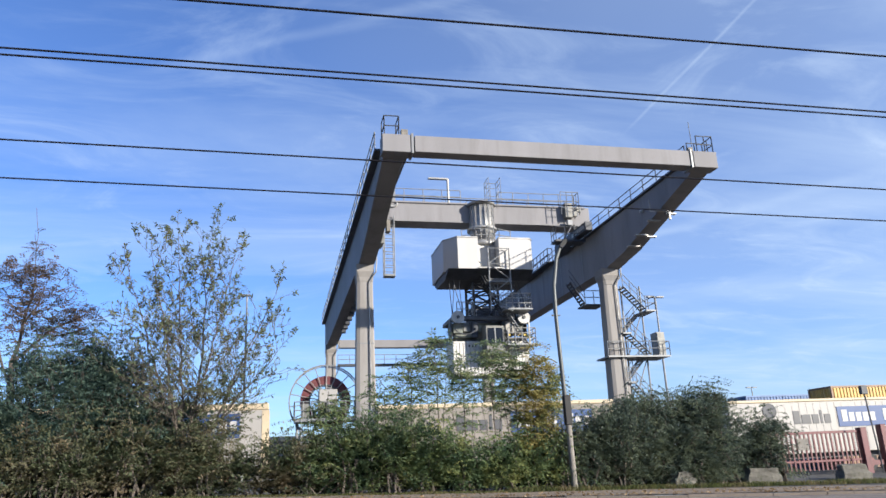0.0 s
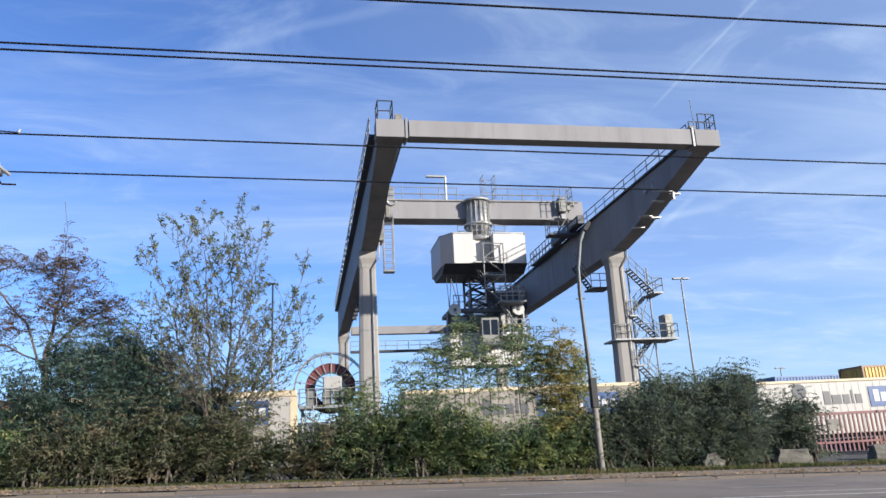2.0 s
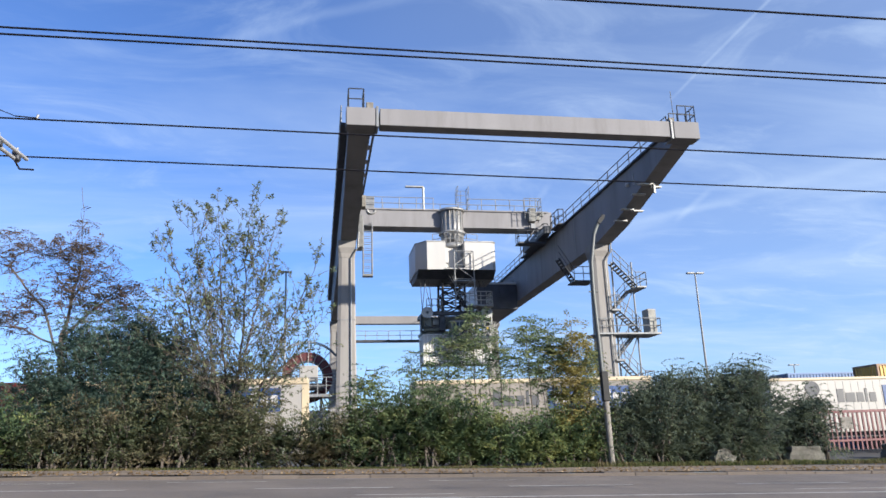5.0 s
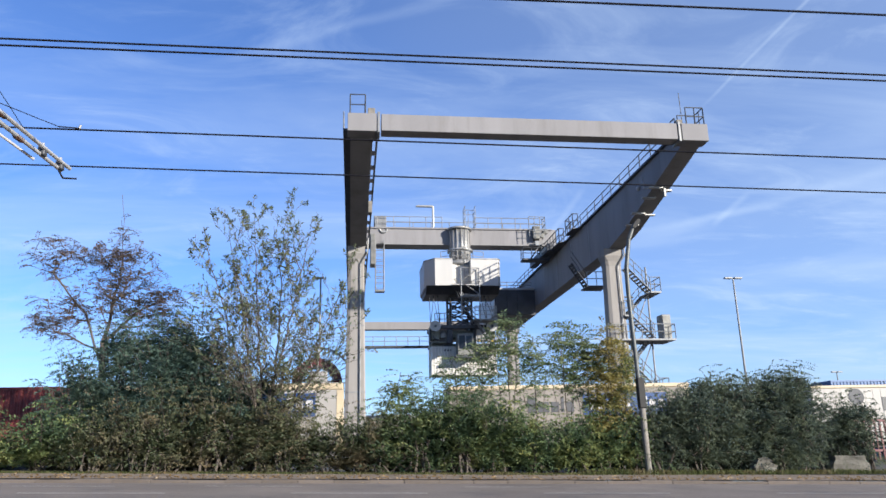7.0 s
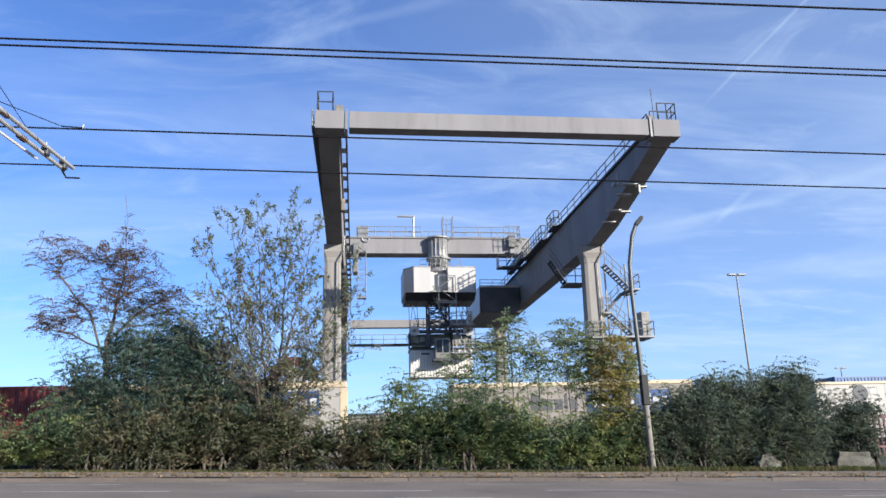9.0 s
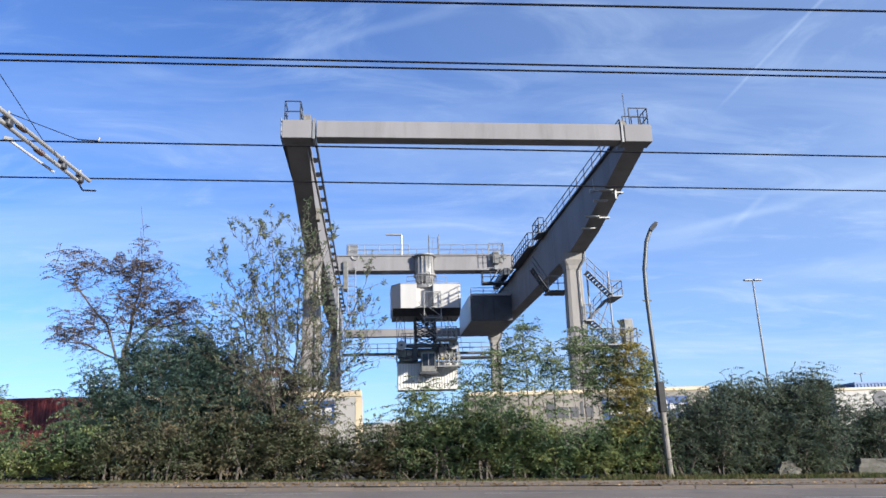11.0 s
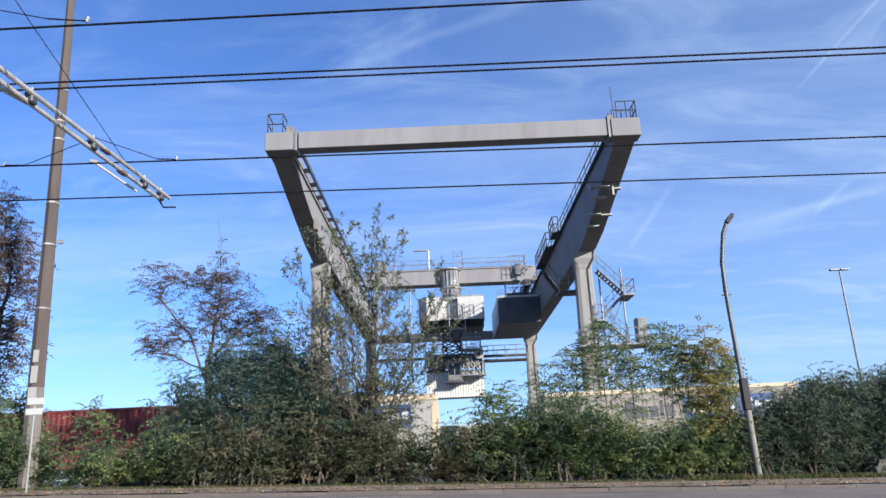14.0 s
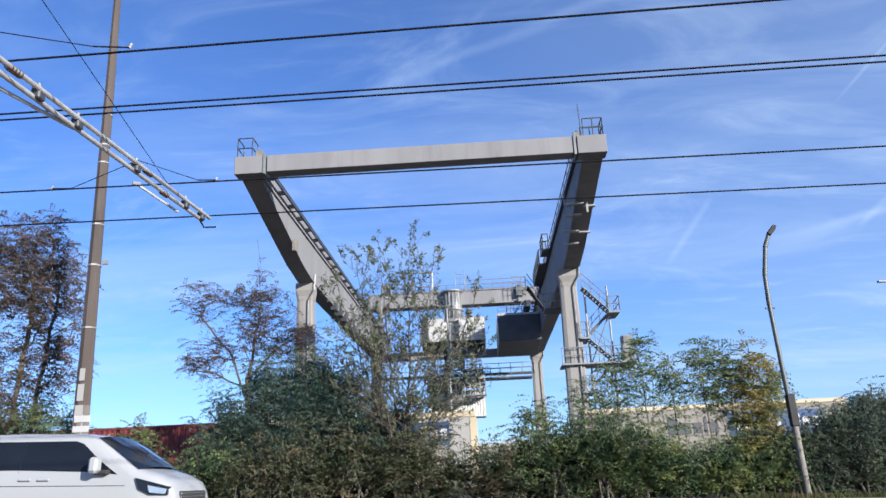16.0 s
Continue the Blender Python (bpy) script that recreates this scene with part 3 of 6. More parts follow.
def bush(name, seed, at, label, blobs, leaf, count, size, category="bush", twigs=60, wild=0.5):
    """A dense bush: leaves that fill a lumpy shell of several round masses, with shoots that stick out; blobs are (x, y, z, rx, ry, rz) from its foot."""
    rng = np.random.default_rng(seed)
    t = thing(name, at, label, category)
    blobs = [(x, y, z * 0.9, rx, ry, rz * 0.9) for x, y, z, rx, ry, rz in blobs]
    for b in list(blobs):
        if b[2] - b[5] < 0.6:
            blobs.append((b[0], b[1] + 0.35, 0.42, b[3] * 1.0, b[4] * 0.6, 0.5))
        for _ in range(3):
            s = rng.uniform(0.22, 0.5)
            blobs.append((b[0] + rng.uniform(-0.8, 0.8) * b[3], b[1] + rng.uniform(-0.5, 0.2) * b[4], b[2] + rng.uniform(0.2, 0.75) * b[5], b[3] * s, b[4] * s, b[5] * s * rng.uniform(0.8, 1.3)))
    count = int(count * 1.2)
    vol = np.array([b[3] * b[4] * b[5] for b in blobs]) ** (2 / 3)
    Q, segs = [], []
    for b, share in zip(blobs, vol / vol.sum()):
        n = int(count * share * 0.36)
        c, r = np.array(b[:3]), np.array(b[3:])
        d = unit(rng.normal(size=(n, 3)))
        # the inner mass: clumps about common points, uneven in depth
        k = max(8, n // 26)
        cd = unit(rng.normal(size=(k, 3)))
        cr = 0.35 + 0.45 * rng.random(k) ** 0.6 + rng.normal(size=k) * 0.06
        cc = cd * cr[:, None]
        who = rng.integers(0, k, n)
        C = c + (cc[who] + d * 0.15 * rng.random((n, 1))) * r
        ok = C[:, 2] > 0.12 + 0.3 * rng.random(n)
        out = unit(cd[who] / r + np.array([0, 0, 0.35]))
        Q.append(leaf_quads(rng, C[ok], size, size * 0.45, None, 0.3, out[ok]))
        # the outer coat: drooping sprays of leaves on arched shoots, some masses sunk to make hollows
        per = 16
        k = max(12, int(count * share * 0.50) // per)
        cd = unit(rng.normal(size=(k, 3)) + np.array([0, -0.15, 0.15]))
        cc = c + cd * r
        lump = np.array([noise.noise(Vector(q * 0.85 + seed)) + 0.5 * noise.noise(Vector(q * 2.1 + seed)) for q in cc])
        cr = 0.74 + 0.52 * np.clip(lump, -0.8, 0.7) + rng.normal(size=k) * 0.05
        cc = c + cd * cr[:, None] * r
        go = unit(cd * np.array([1, 1, 0.6]) + np.array([0, 0, 0.45]) + rng.normal(size=(k, 3)) * 0.35)
        ln = rng.uniform(0.35, 0.85, k) * (0.6 + wild)
        side = unit(np.cross(go, np.array([[0, 0, 1.0]]) + rng.normal(size=(k, 3)) * 0.2))
        for i in range(per):
            f = (0.1 + 0.9 * i / (per - 1)) * ln
            q = cc + go * f[:, None] + np.array([[0, 0, -1.0]]) * (f * f * 0.75)[:, None]
            sgn = 1 if i % 2 else -1
            q = q + side * sgn * size * 0.42 + rng.normal(size=(k, 3)) * size * 0.22
            ok = q[:, 2] > 0.1
            face = np.cross(side, go) * 1.0
            face = face * np.sign(face[:, 2:3] + 1e-6) + np.array([[0, -0.25, 0.3]])
            Q.append(leaf_quads(rng, q[ok], size * 1.25, size * 0.5, (side * sgn + go * 0.7)[ok] + np.array([[0, 0, -0.4]]), 0.2, face[ok]))
        m = max(3, int(twigs * 1.5 * share))
        td = unit(rng.normal(size=(m, 3)) + np.array([0, -0.2, 0.9]))
        for a in td:
            p = c + a * r * 0.8
            g = unit(a + np.array([0, 0, 0.7]) + rng.normal(size=3) * 0.25)
            ln = rng.uniform(0.5, 1.3) * wild * 2
            for i in range(4):
                q = p + g * ln / 4
                segs.append((p, q, 0.014 - 0.003 * i, 0.011 - 0.003 * i))
                side = unit(np.cross(g, np.array([0, 0, 1.0]) + rng.normal(size=3) * 0.3))
                for sgn in (-1, 1):
                    k2 = np.linspace(0.12, 0.62, 6)[:, None]
                    way = side * sgn + g * 0.5 + np.array([0, 0, -0.25])
                    row = q + unit(way) * k2 * size * 6.5 + np.array([0, 0, -1.0]) * k2 * k2 * size * 3
                    Q.append(leaf_quads(rng, row, size * 1.05, size * 0.42, np.tile(g, (6, 1)) * 0.9))
                g = unit(g + rng.normal(size=3) * 0.15)
                p = q
        for _ in range(5):
            f = np.array([c[0] + rng.normal() * r[0] * 0.3, c[1] + rng.normal() * 0.3, -0.2])
            e = c + rng.normal(size=3) * r * 0.35
            mid = (f + e) / 2 + rng.normal(size=3) * 0.2
            segs += [(f, mid, 0.05, 0.035), (mid, e, 0.035, 0.015)]
    tubes("stem", segs, M_BARK, t)
    quads("foliage", np.concatenate(Q), leaf, t)
    return t


def on_ground(x, y, dz=0.0):
    return (x, y, ground_z(x, y) + dz)


HEDGE = "dense green roadside hedge with dark leaves on the verge"
MIXED = "low tangled hedge of mixed green and brown shrubs on the verge"


def build_greenery():
    # the round dark bush beside the tall tree
    bush("bush", 1, on_ground(-7.6, 28.6), "large dense dark-green rounded bush behind the footway",
         [(0.2, 0.6, 2.9, 2.3, 2.0, 1.9), (-2.0, 0.3, 2.5, 1.3, 1.4, 1.3), (2.5, 0.2, 2.2, 1.6, 1.6, 1.6), (0.2, -0.2, 1.6, 3.3, 1.7, 1.4), (-0.9, 0.7, 4.6, 0.9, 0.9, 0.9), (0.6, 0.8, 4.8, 1.0, 0.9, 0.9), (2.0, 0.6, 4.2, 1.0, 0.9, 0.8), (4.1, 0.1, 1.5, 1.1, 1.1, 1.3)], M_LEAF_TEAL, 76000, 0.112, twigs=300)
    # low growth in front of it
    bush("hedge", 2, on_ground(-6.2, 26.9), MIXED, [(0, 0, 0.7, 1.5, 0.8, 0.9), (1.4, 0.2, 1.2, 0.9, 0.7, 1.2), (3.0, 0.1, 0.7, 1.5, 0.8, 0.9), (-2.4, 0, 0.6, 1.6, 0.9, 0.7), (-1.0, 0.3, 1.4, 0.9, 0.7, 1.0)], M_LEAF_BROWN, 24000, 0.115, "hedge", 120)
    bush("hedge", 3, on_ground(-12.6, 27.3), MIXED, [(0.3, 0, 0.3, 1.5, 1.0, 0.42), (2.6, 0, 0.6, 1.1, 0.9, 0.8), (-2.9, 0, 0.8, 0.9, 1.0, 1.1)], M_LEAF_FRESH, 20000, 0.125, "hedge", 130)
    bush("hedge", 4, on_ground(-18.6, 27.5), HEDGE, [(0, 0, 0.5, 2.2, 1.0, 0.7), (2.7, 0, 0.4, 1.6, 0.9, 0.5), (-2.8, 0, 0.8, 2.1, 1.0, 1.0)], M_LEAF_MID, 20000, 0.125, "hedge", 110)
    bush("hedge", 5, on_ground(-0.9, 27.0), HEDGE, [(0.2, 0, 0.5, 1.5, 0.9, 0.8), (1.8, 0, 0.6, 1.3, 0.9, 0.85), (-2.0, 0.2, 0.7, 1.3, 0.9, 1.0)], M_LEAF_BROWN, 20000, 0.12, "hedge", 70)
    bush("hedge", 6, on_ground(3.0, 27.2), HEDGE, [(0, 0, 1.05, 1.8, 1.0, 1.25), (1.8, 0, 1.05, 1.6, 1.0, 1.25), (-1.5, -0.1, 0.8, 1.3, 0.9, 1.1)], M_LEAF_MID, 30000, 0.125, "hedge", 110)
    bush("hedge", 7, on_ground(7.2, 27.4), HEDGE, [(0, 0, 0.75, 1.8, 1.0, 0.9), (2.0, 0, 0.8, 1.7, 1.0, 0.95), (-1.6, -0.1, 0.85, 1.4, 0.9, 1.05)], M_LEAF_FRESH, 30000, 0.125, "hedge", 110)
    bush("hedge", 8, on_ground(11.8, 28.0), HEDGE, [(0, 0, 1.2, 1.5, 1.1, 1.5), (1.4, 0, 1.4, 1.5, 1.0, 1.5), (-1.7, -0.1, 0.75, 1.2, 0.9, 0.95)], M_LEAF_GREY, 26000, 0.125, "hedge", 90)
    # the dark round bush by the gate
    bush("bush", 9, on_ground(16.0, 29.3), "large dark-green rounded bush beside the yard gate",
         [(0, 0, 1.9, 2.3, 1.5, 1.6), (1.7, 0, 2.2, 1.5, 1.4, 1.7), (-2.2, -0.2, 1.8, 1.7, 1.4, 1.5), (-0.2, -0.4, 1.1, 2.9, 1.4, 1.3)], M_LEAF_GREY, 74000, 0.12, twigs=260)
    bush("bush", 10, on_ground(21.9, 31.3), "small dark-green bush beside the yard gate", [(0, 0, 1.2, 1.3, 0.8, 1.4), (0.2, 0, 1.8, 0.8, 0.7, 0.9), (-1.6, 0.1, 1.2, 1.2, 0.8, 1.4)], M_LEAF_GREY, 20000, 0.12, twigs=50)
    # tall sparse tree with several upright stems
    upright_tree("tree", 21, on_ground(-3.1, 27.9), "tall sparse young tree with thin upright branches and few grey-green leaves",
                 [[(0, 0, -0.2), (-0.15, 0, 1.6), (-0.35, 0.1, 4.0), (-0.5, 0, 6.8), (-0.7, 0, 9.3)], [(0.1, 0.1, -0.2), (0.2, 0, 2.0), (0.35, 0.1, 5.0), (0.35, 0, 7.4), (0.5, 0, 9.4)],
                  [(-0.1, 0.1, -0.2), (-0.5, 0.2, 1.8), (-1.2, 0.2, 4.4), (-1.9, 0, 6.6), (-2.3, 0, 7.9)], [(0.2, 0, -0.2), (0.7, -0.2, 1.8), (1.6, 0, 4.2), (2.5, 0.2, 6.2), (2.9, 0.2, 7.2)],
                  [(0, -0.1, -0.2), (0.1, -0.4, 2.2), (0.8, -0.6, 5.2), (1.4, -0.4, 8.3)], [(-0.1, -0.1, -0.2), (-0.4, -0.3, 2.4), (-0.9, -0.4, 5.6), (-1.5, -0.2, 8.4)], [(0.1, 0.2, -0.2), (0.5, 0.5, 2.0), (1.9, 0.6, 3.6), (3.0, 0.5, 5.0)], [(-0.1, 0.2, -0.2), (-0.7, 0.4, 1.9), (-1.8, 0.5, 3.4), (-2.7, 0.4, 4.9)]], 0.06, M_LEAF_TREE, 0.19)
    tree("tree", 22, on_ground(-10.0, 31.0), "half-bare tree with dull reddish-brown autumn leaves",
         [[(0, 0, -0.2), (0.1, 0, 2.5), (0, 0, 5.0), (0.5, 0, 7.6), (0.4, 0, 10.2), (0.2, 0, 11.6)], [(0, 0, 4.2), (-0.8, 0, 6.2), (-2.4, 0, 8.2)], [(0.1, 0, 5.0), (1.2, 0, 6.2), (2.8, 0, 7.1)], [(0, 0, 4.6), (-1.5, 0.2, 5.4), (-2.9, 0, 5.6)], [(0.3, 0, 6.6), (1.2, 0.2, 8.0), (1.9, 0.1, 8.9)]],
         [(-2.4, 0, 8.6, 1.1, 0.9, 0.9), (-0.6, 0, 8.4, 1.3, 1.0, 1.1), (0.9, 0, 8.5, 1.1, 0.9, 1.2), (2.2, 0, 7.0, 1.4, 1.0, 1.0), (-2.0, 0, 6.0, 1.4, 1.0, 1.0), (0.3, 0, 6.9, 1.8, 1.1, 1.2), (0.4, 0, 10.0, 0.4, 0.4, 0.8), (2.6, 0, 5.6, 1.0, 0.8, 0.9)], 300, 0.11, M_LEAF_RED, 1, 0.115, bare=0.25, pinnate=True)
    tree("tree", 23, on_ground(-20.2, 30.5), "tall tree with brown-red autumn leaves beside the mast",
         [[(0, 0, -0.2), (0.4, 0, 4.0), (0.7, 0, 8.0), (0.4, 0, 12.6)], [(-0.6, 0, -0.2), (-0.9, 0, 5.0), (-1.6, 0, 11.0)], [(0.9, 0.2, -0.2), (1.4, 0, 5.0), (1.8, 0.2, 10.0)]],
         [(0.2, 0, 10.6, 2.4, 1.8, 2.4), (1.6, 0, 8.4, 1.7, 1.4, 2.4), (-1.4, 0, 9.0, 1.8, 1.4, 2.2), (2.0, 0, 5.8, 1.4, 1.1, 1.8), (-1.0, 0, 5.5, 2.0, 1.3, 1.8), (0.8, 0, 3.4, 1.9, 1.2, 1.4)], 560, 0.12, M_LEAF_RED, 1, 0.15, bare=0.12, pinnate=True)
    bush("bush", 24, on_ground(-19.0, 29.0), "tangled green and brown undergrowth below the trees", [(0, 0, 2.2, 2.0, 1.0, 1.8), (2.2, 0.2, 1.4, 1.5, 0.9, 1.2)], M_LEAF_BROWN, 14000, 0.11, twigs=60)
    SAP = "slender sapling with feathery green leaves above the hedge"
    def sapling(seed, x, y, h, w, tips, leaf, per, label, low=0.45):
        tree("sapling", seed, on_ground(x, y), label, [[(0, 0, -0.1), (0.05, 0, h * 0.5), (0.0, 0, h * 0.93)], [(0.1, 0, -0.1), (w * 0.4, 0, h * 0.45), (w * 0.7, 0, h * 0.8)], [(-0.1, 0, -0.1), (-w * 0.4, 0, h * 0.4), (-w * 0.65, 0, h * 0.75)]],
             [(0, 0, h * (low + 0.95) / 2, w, w * 0.7, h * (1 - low) / 2), (0, 0, h * 0.86, w * 0.5, w * 0.4, h * 0.13)], tips, 0.03, leaf, per, 0.145, pinnate=True)
    sapling(30, 1.7, 27.6, 3.8, 0.8, 18, M_LEAF_SAP, 1, SAP, 0.5)
    sapling(31, 3.9, 28.0, 4.4, 0.7, 20, M_LEAF_SAP, 1, SAP)
    sapling(32, 4.9, 28.2, 5.2, 0.8, 24, M_LEAF_SAP, 1, SAP)
    sapling(33, 5.9, 28.0, 6.3, 0.7, 30, M_LEAF_SAP, 1, SAP)
    sapling(34, 7.0, 28.3, 5.4, 0.8, 26, M_LEAF_SAP, 1, SAP)
    sapling(35, 8.1, 28.0, 5.9, 0.8, 32, M_LEAF_SAP, 1, SAP)
    sapling(36, 9.1, 28.2, 6.1, 0.9, 40, M_LEAF_SAP, 1, SAP)
    sapling(37, 9.9, 27.9, 6.1, 1.0, 34, M_LEAF_YELLOW, 2, "slender sapling with feathery yellowing leaves above the hedge", 0.25)
    sapling(38, 9.5, 27.4, 3.4, 0.8, 20, M_LEAF_YELLOW, 2, "slender sapling with feathery yellowing leaves above the hedge", 0.2)
    sapling(39, 10.7, 28.6, 5.2, 0.7, 24, M_LEAF_SAP, 1, SAP)
    sapling(40, -2.5, 27.1, 4.0, 1.3, 34, M_LEAF_BROWN, 1, "slender sapling with yellowing leaves below the tall tree", 0.2)
    for seed, x, y, h, w in ((41, -16.9, 27.6, 3.7, 0.9), (42, -15.9, 27.9, 3.7, 0.8), (43, -13.2, 28.0, 3.0, 0.7)):
        sapling(seed, x, y, h, w, 26 if x < -15 else 14, M_LEAF_FRESH, 1, "young shoot with feathery green leaves before the red container", 0.25)
    # tufts of grass and fallen leaves along the foot of the hedge
    rng = np.random.default_rng(77)
    n = 24000
    x = rng.uniform(-22, 34, n)
    y = 26.0 + rng.normal(size=n) * 0.3 + np.clip((x - 8) * 0.16, 0, 4.5)
    z = np.array([ground_z(a, b) for a, b in zip(x, y)])
    h = rng.uniform(0.03, 0.16, n) * (0.5 + 0.8 * np.array([noise.noise((a * 0.4, b * 0.4, 0)) for a, b in zip(x, y)]).clip(0, 1) + 0.7 * (x > 8))
    d = rng.normal(size=(n, 3)) * 0.35
    d[:, 2] = 1
    P = np.stack([x, y, z], axis=1)
    s = rng.normal(size=(n, 3)) * np.array([1, 1, 0])
    s = unit(s) * 0.018
    tip = P + unit(d) * h[:, None]
    ob = quads("grass", np.stack([P - s, P + s, tip + s * 0.3, tip - s * 0.3], axis=1), M_GRASS)
    tagged(ob, "thin strip of short grass at the foot of the hedge", "grass", kind="stuff")
    n = 2600
    x = rng.uniform(-22, 34, n)
    y = 22.0 + np.abs(rng.normal(size=n)) * 1.6
    z = np.array([ground_z(a, b) + 0.02 for a, b in zip(x, y)])
    C = np.stack([x, y, z], axis=1)
    Q = leaf_quads(rng, C, 0.10, 0.06, np.stack([rng.normal(size=n), rng.normal(size=n), np.zeros(n)], axis=1) * 3, 0.0)
    ob = quads("fallen_leaves", Q, M_LITTER)
    tagged(ob, "scattered dry brown leaves on the footway", "leaves", kind="stuff")


build_greenery()

# ---- the gantry crane ----
CX, CY, CZ = 0.0, 53.1, 0.35


def cp(x, y, z):
    """From the crane's line, metres from the street and height to the crane's own space."""
    return Vector((x, y - CY, z - CZ))


def CB(x0, x1, y0, y1, z0, z1, bevel=0.0):
    return B(x0, x1, y0 - CY, y1 - CY, z0 - CZ, z1 - CZ, bevel)


W = 21.1          # across both girders
TOP = 19.46       # upper side of the girders
UNDER = 15.8      # lower side of the girders
NEAR, TIP, BACK, FAR = 53.1, 38.0, 93.5, 89.6
crane = thing("gantry_crane", (5.5, CY, CZ), "large grey steel container gantry crane on rails with a cantilever", "crane")


def girder(x0, x1, name):
    bm = bmesh.new()
    out = [(TIP + 0.9, TOP), (BACK, TOP), (BACK, UNDER + 0.9), (BACK - 1.2, UNDER), (NEAR - 0.4, UNDER), (NEAR - 4.2, UNDER + 0.48), (TIP + 0.9, TOP - 0.95)]
    prism(bm, [(y - CY, z - CZ) for y, z in out], "x", x0, x1)
    g = part(name, bm, M_STEEL, crane)
    return g


def rail_part(name, pts, parent, height=1.0, step=1.9, paint=None):
    return part(name, railing(bmesh.new(), [cp(*p) for p in pts], height, step), paint or M_STEEL2, parent, "thin grey steel handrail")



def stair(bm, p, q, width, n):
    """A flight of steps from p up to q along x with two stringers."""
    p, q = Vector(p), Vector(q)
    for dy in (0, width):
        o = Vector((0, dy, 0))
        d = (q - p).normalized()
        bar(bm, p + o, q + o, 0.07, 4)
    for i in range(n):
        c = p.lerp(q, (i + 0.5) / n)
        box(bm, c.x - 0.13, c.x + 0.13, c.y + 0.02, c.y + width - 0.02, c.z - 0.02, c.z + 0.02)
    return bm


def build_crane_details(gl, gr):
    # outer walkway of the left girder, festoon rail on its inner side
    w = part("walkway", CB(-0.3, 0.115, TIP + 1.5, BACK - 0.3, TOP - 0.35, TOP - 0.22), M_DARK, gl)
    rail_part("handrail", [(-0.27, TIP + 1.5, TOP - 0.22), (-0.27, BACK - 0.4, TOP - 0.22)], w, 1.05, 2.0)
    for i in range(22):
        y = TIP + 2.0 + i * 2.4
        b = part("bracket", CB(1.285, 1.62, y, y + 0.3, TOP - 0.55, TOP - 0.35), M_STEEL, gl)
    part("festoon_rail", CB(1.62, 1.73, TIP + 1.2, BACK - 3, TOP - 0.5, TOP - 0.22), M_DARK, gl, "dark cable rail")
    part("cable_duct", CB(1.285, 1.4, TIP + 1.2, BACK - 3, TOP - 0.95, TOP - 0.8), M_STEEL, gl)
    for i in range(9):
        y = 60.0 + i * 2.3
        part("cable_hanger", CB(1.0, 1.45, y, y + 0.9, UNDER - 0.35, UNDER + 0.25), M_DARK, gl)
    part("junction_box", CB(1.285, 1.55, 46.0, 46.6, UNDER + 0.5, UNDER + 1.3, 0.03), M_CONCRETE, gl)
    # inner walkway ledge of the right girder and its bracket plates
    part("ledge", CB(W - 1.5, W - 1.285, TIP + 1.2, BACK - 0.5, TOP - 0.12, TOP), M_DARK, gr)
    for y, x0, z in ((43.0, W - 1.75, 17.42), (44.2, W - 1.75, 17.12), (46.2, W - 1.75, 16.70), (47.8, W - 1.6, 16.35)):
        part("bracket_plate", CB(x0, x0 + 0.95, y, y + 0.3, z - 0.10, z - 0.02), M_GALV, gr, "pale bracket plate")
    part("bracket_post", CB(W - 0.62, W - 0.50, 43.3, 43.45, 16.85, 17.6), M_GALV, gr)
    for y, z in ((43.4, 17.38), (46.4, 16.66)):
        part("bracket_plate", CB(W - 0.75, W - 0.02, y, y + 0.3, z - 0.10, z - 0.02), M_GALV, gr, "pale bracket plate")
    bm = bmesh.new()
    bmesh.ops.create_icosphere(bm, subdivisions=2, radius=0.16, matrix=Matrix.Translation(cp(W - 1.42, 45.6, 18.2)))
    part("floodlight", bm, M_WHITE, gr, "small white floodlight")
    fr = part("bracket_frame", CB(W - 1.95, W - 1.87, 43.5, 43.58, 17.5, 18.3), M_GALV, gr, "pale L-shaped bracket")
    part("bracket_arm", CB(W - 1.95, W - 1.29, 43.5, 43.58, 17.42, 17.498), M_GALV, fr)
    for y0, y1 in ((58.6, 60.8), (63.0, 71.0)):
        sp = part("service_platform", CB(W - 2.1, W - 1.51, y0, y1, TOP - 0.2, TOP - 0.1), M_DARK, gr)
        part("handrail", railing(bmesh.new(), [cp(W - 1.6, y0, TOP - 0.1), cp(W - 2.06, y0, TOP - 0.1), cp(W - 2.06, y1, TOP - 0.1), cp(W - 1.6, y1, TOP - 0.1)], 1.25, 1.0, 0.045), M_DARK, sp, "dark steel handrail")
    # welded stiffener ribs under both girders and seams on the inner web
    for y in (57.0, 62.0, 67.0, 72.0):
        part("web_seam", CB(W - 1.30, W - 1.284, y, y + 0.12, UNDER + 0.05, TOP - 0.2), M_STEEL2, gr)
    # electrical room on the inner side of the right girder
    er = part("electrical_room", CB(15.4, W - 1.3, 76.0, 86.0, 14.9, 17.8, 0.04), M_ROOM, crane, "grey electrical room with a pale side wall")
    part("side_wall", CB(15.32, 15.397, 76.1, 85.9, 14.95, 17.75), M_WHITE, er)
    for k in range(3):
        part("room_door", CB(15.55 + k * 1.15, 16.6 + k * 1.15, 75.94, 75.996, 15.1, 17.4), M_ROOM, er)
    part("roof_edge", CB(15.3, W - 1.35, 75.9, 75.996, 17.62, 17.84), M_WHITE, er)
    rail_part("handrail", [(15.45, 76.1, 17.8), (W - 1.6, 76.1, 17.8)], er, 0.7, 1.4)
    part("service_platform", CB(12.0, W - 1.9, 86.0, 88.0, 12.4, 12.55), M_DARK, crane)
    rail_part("handrail", [(12.0, 86.0, 12.55), (W - 1.9, 86.0, 12.55)], crane, 1.0, 1.3)
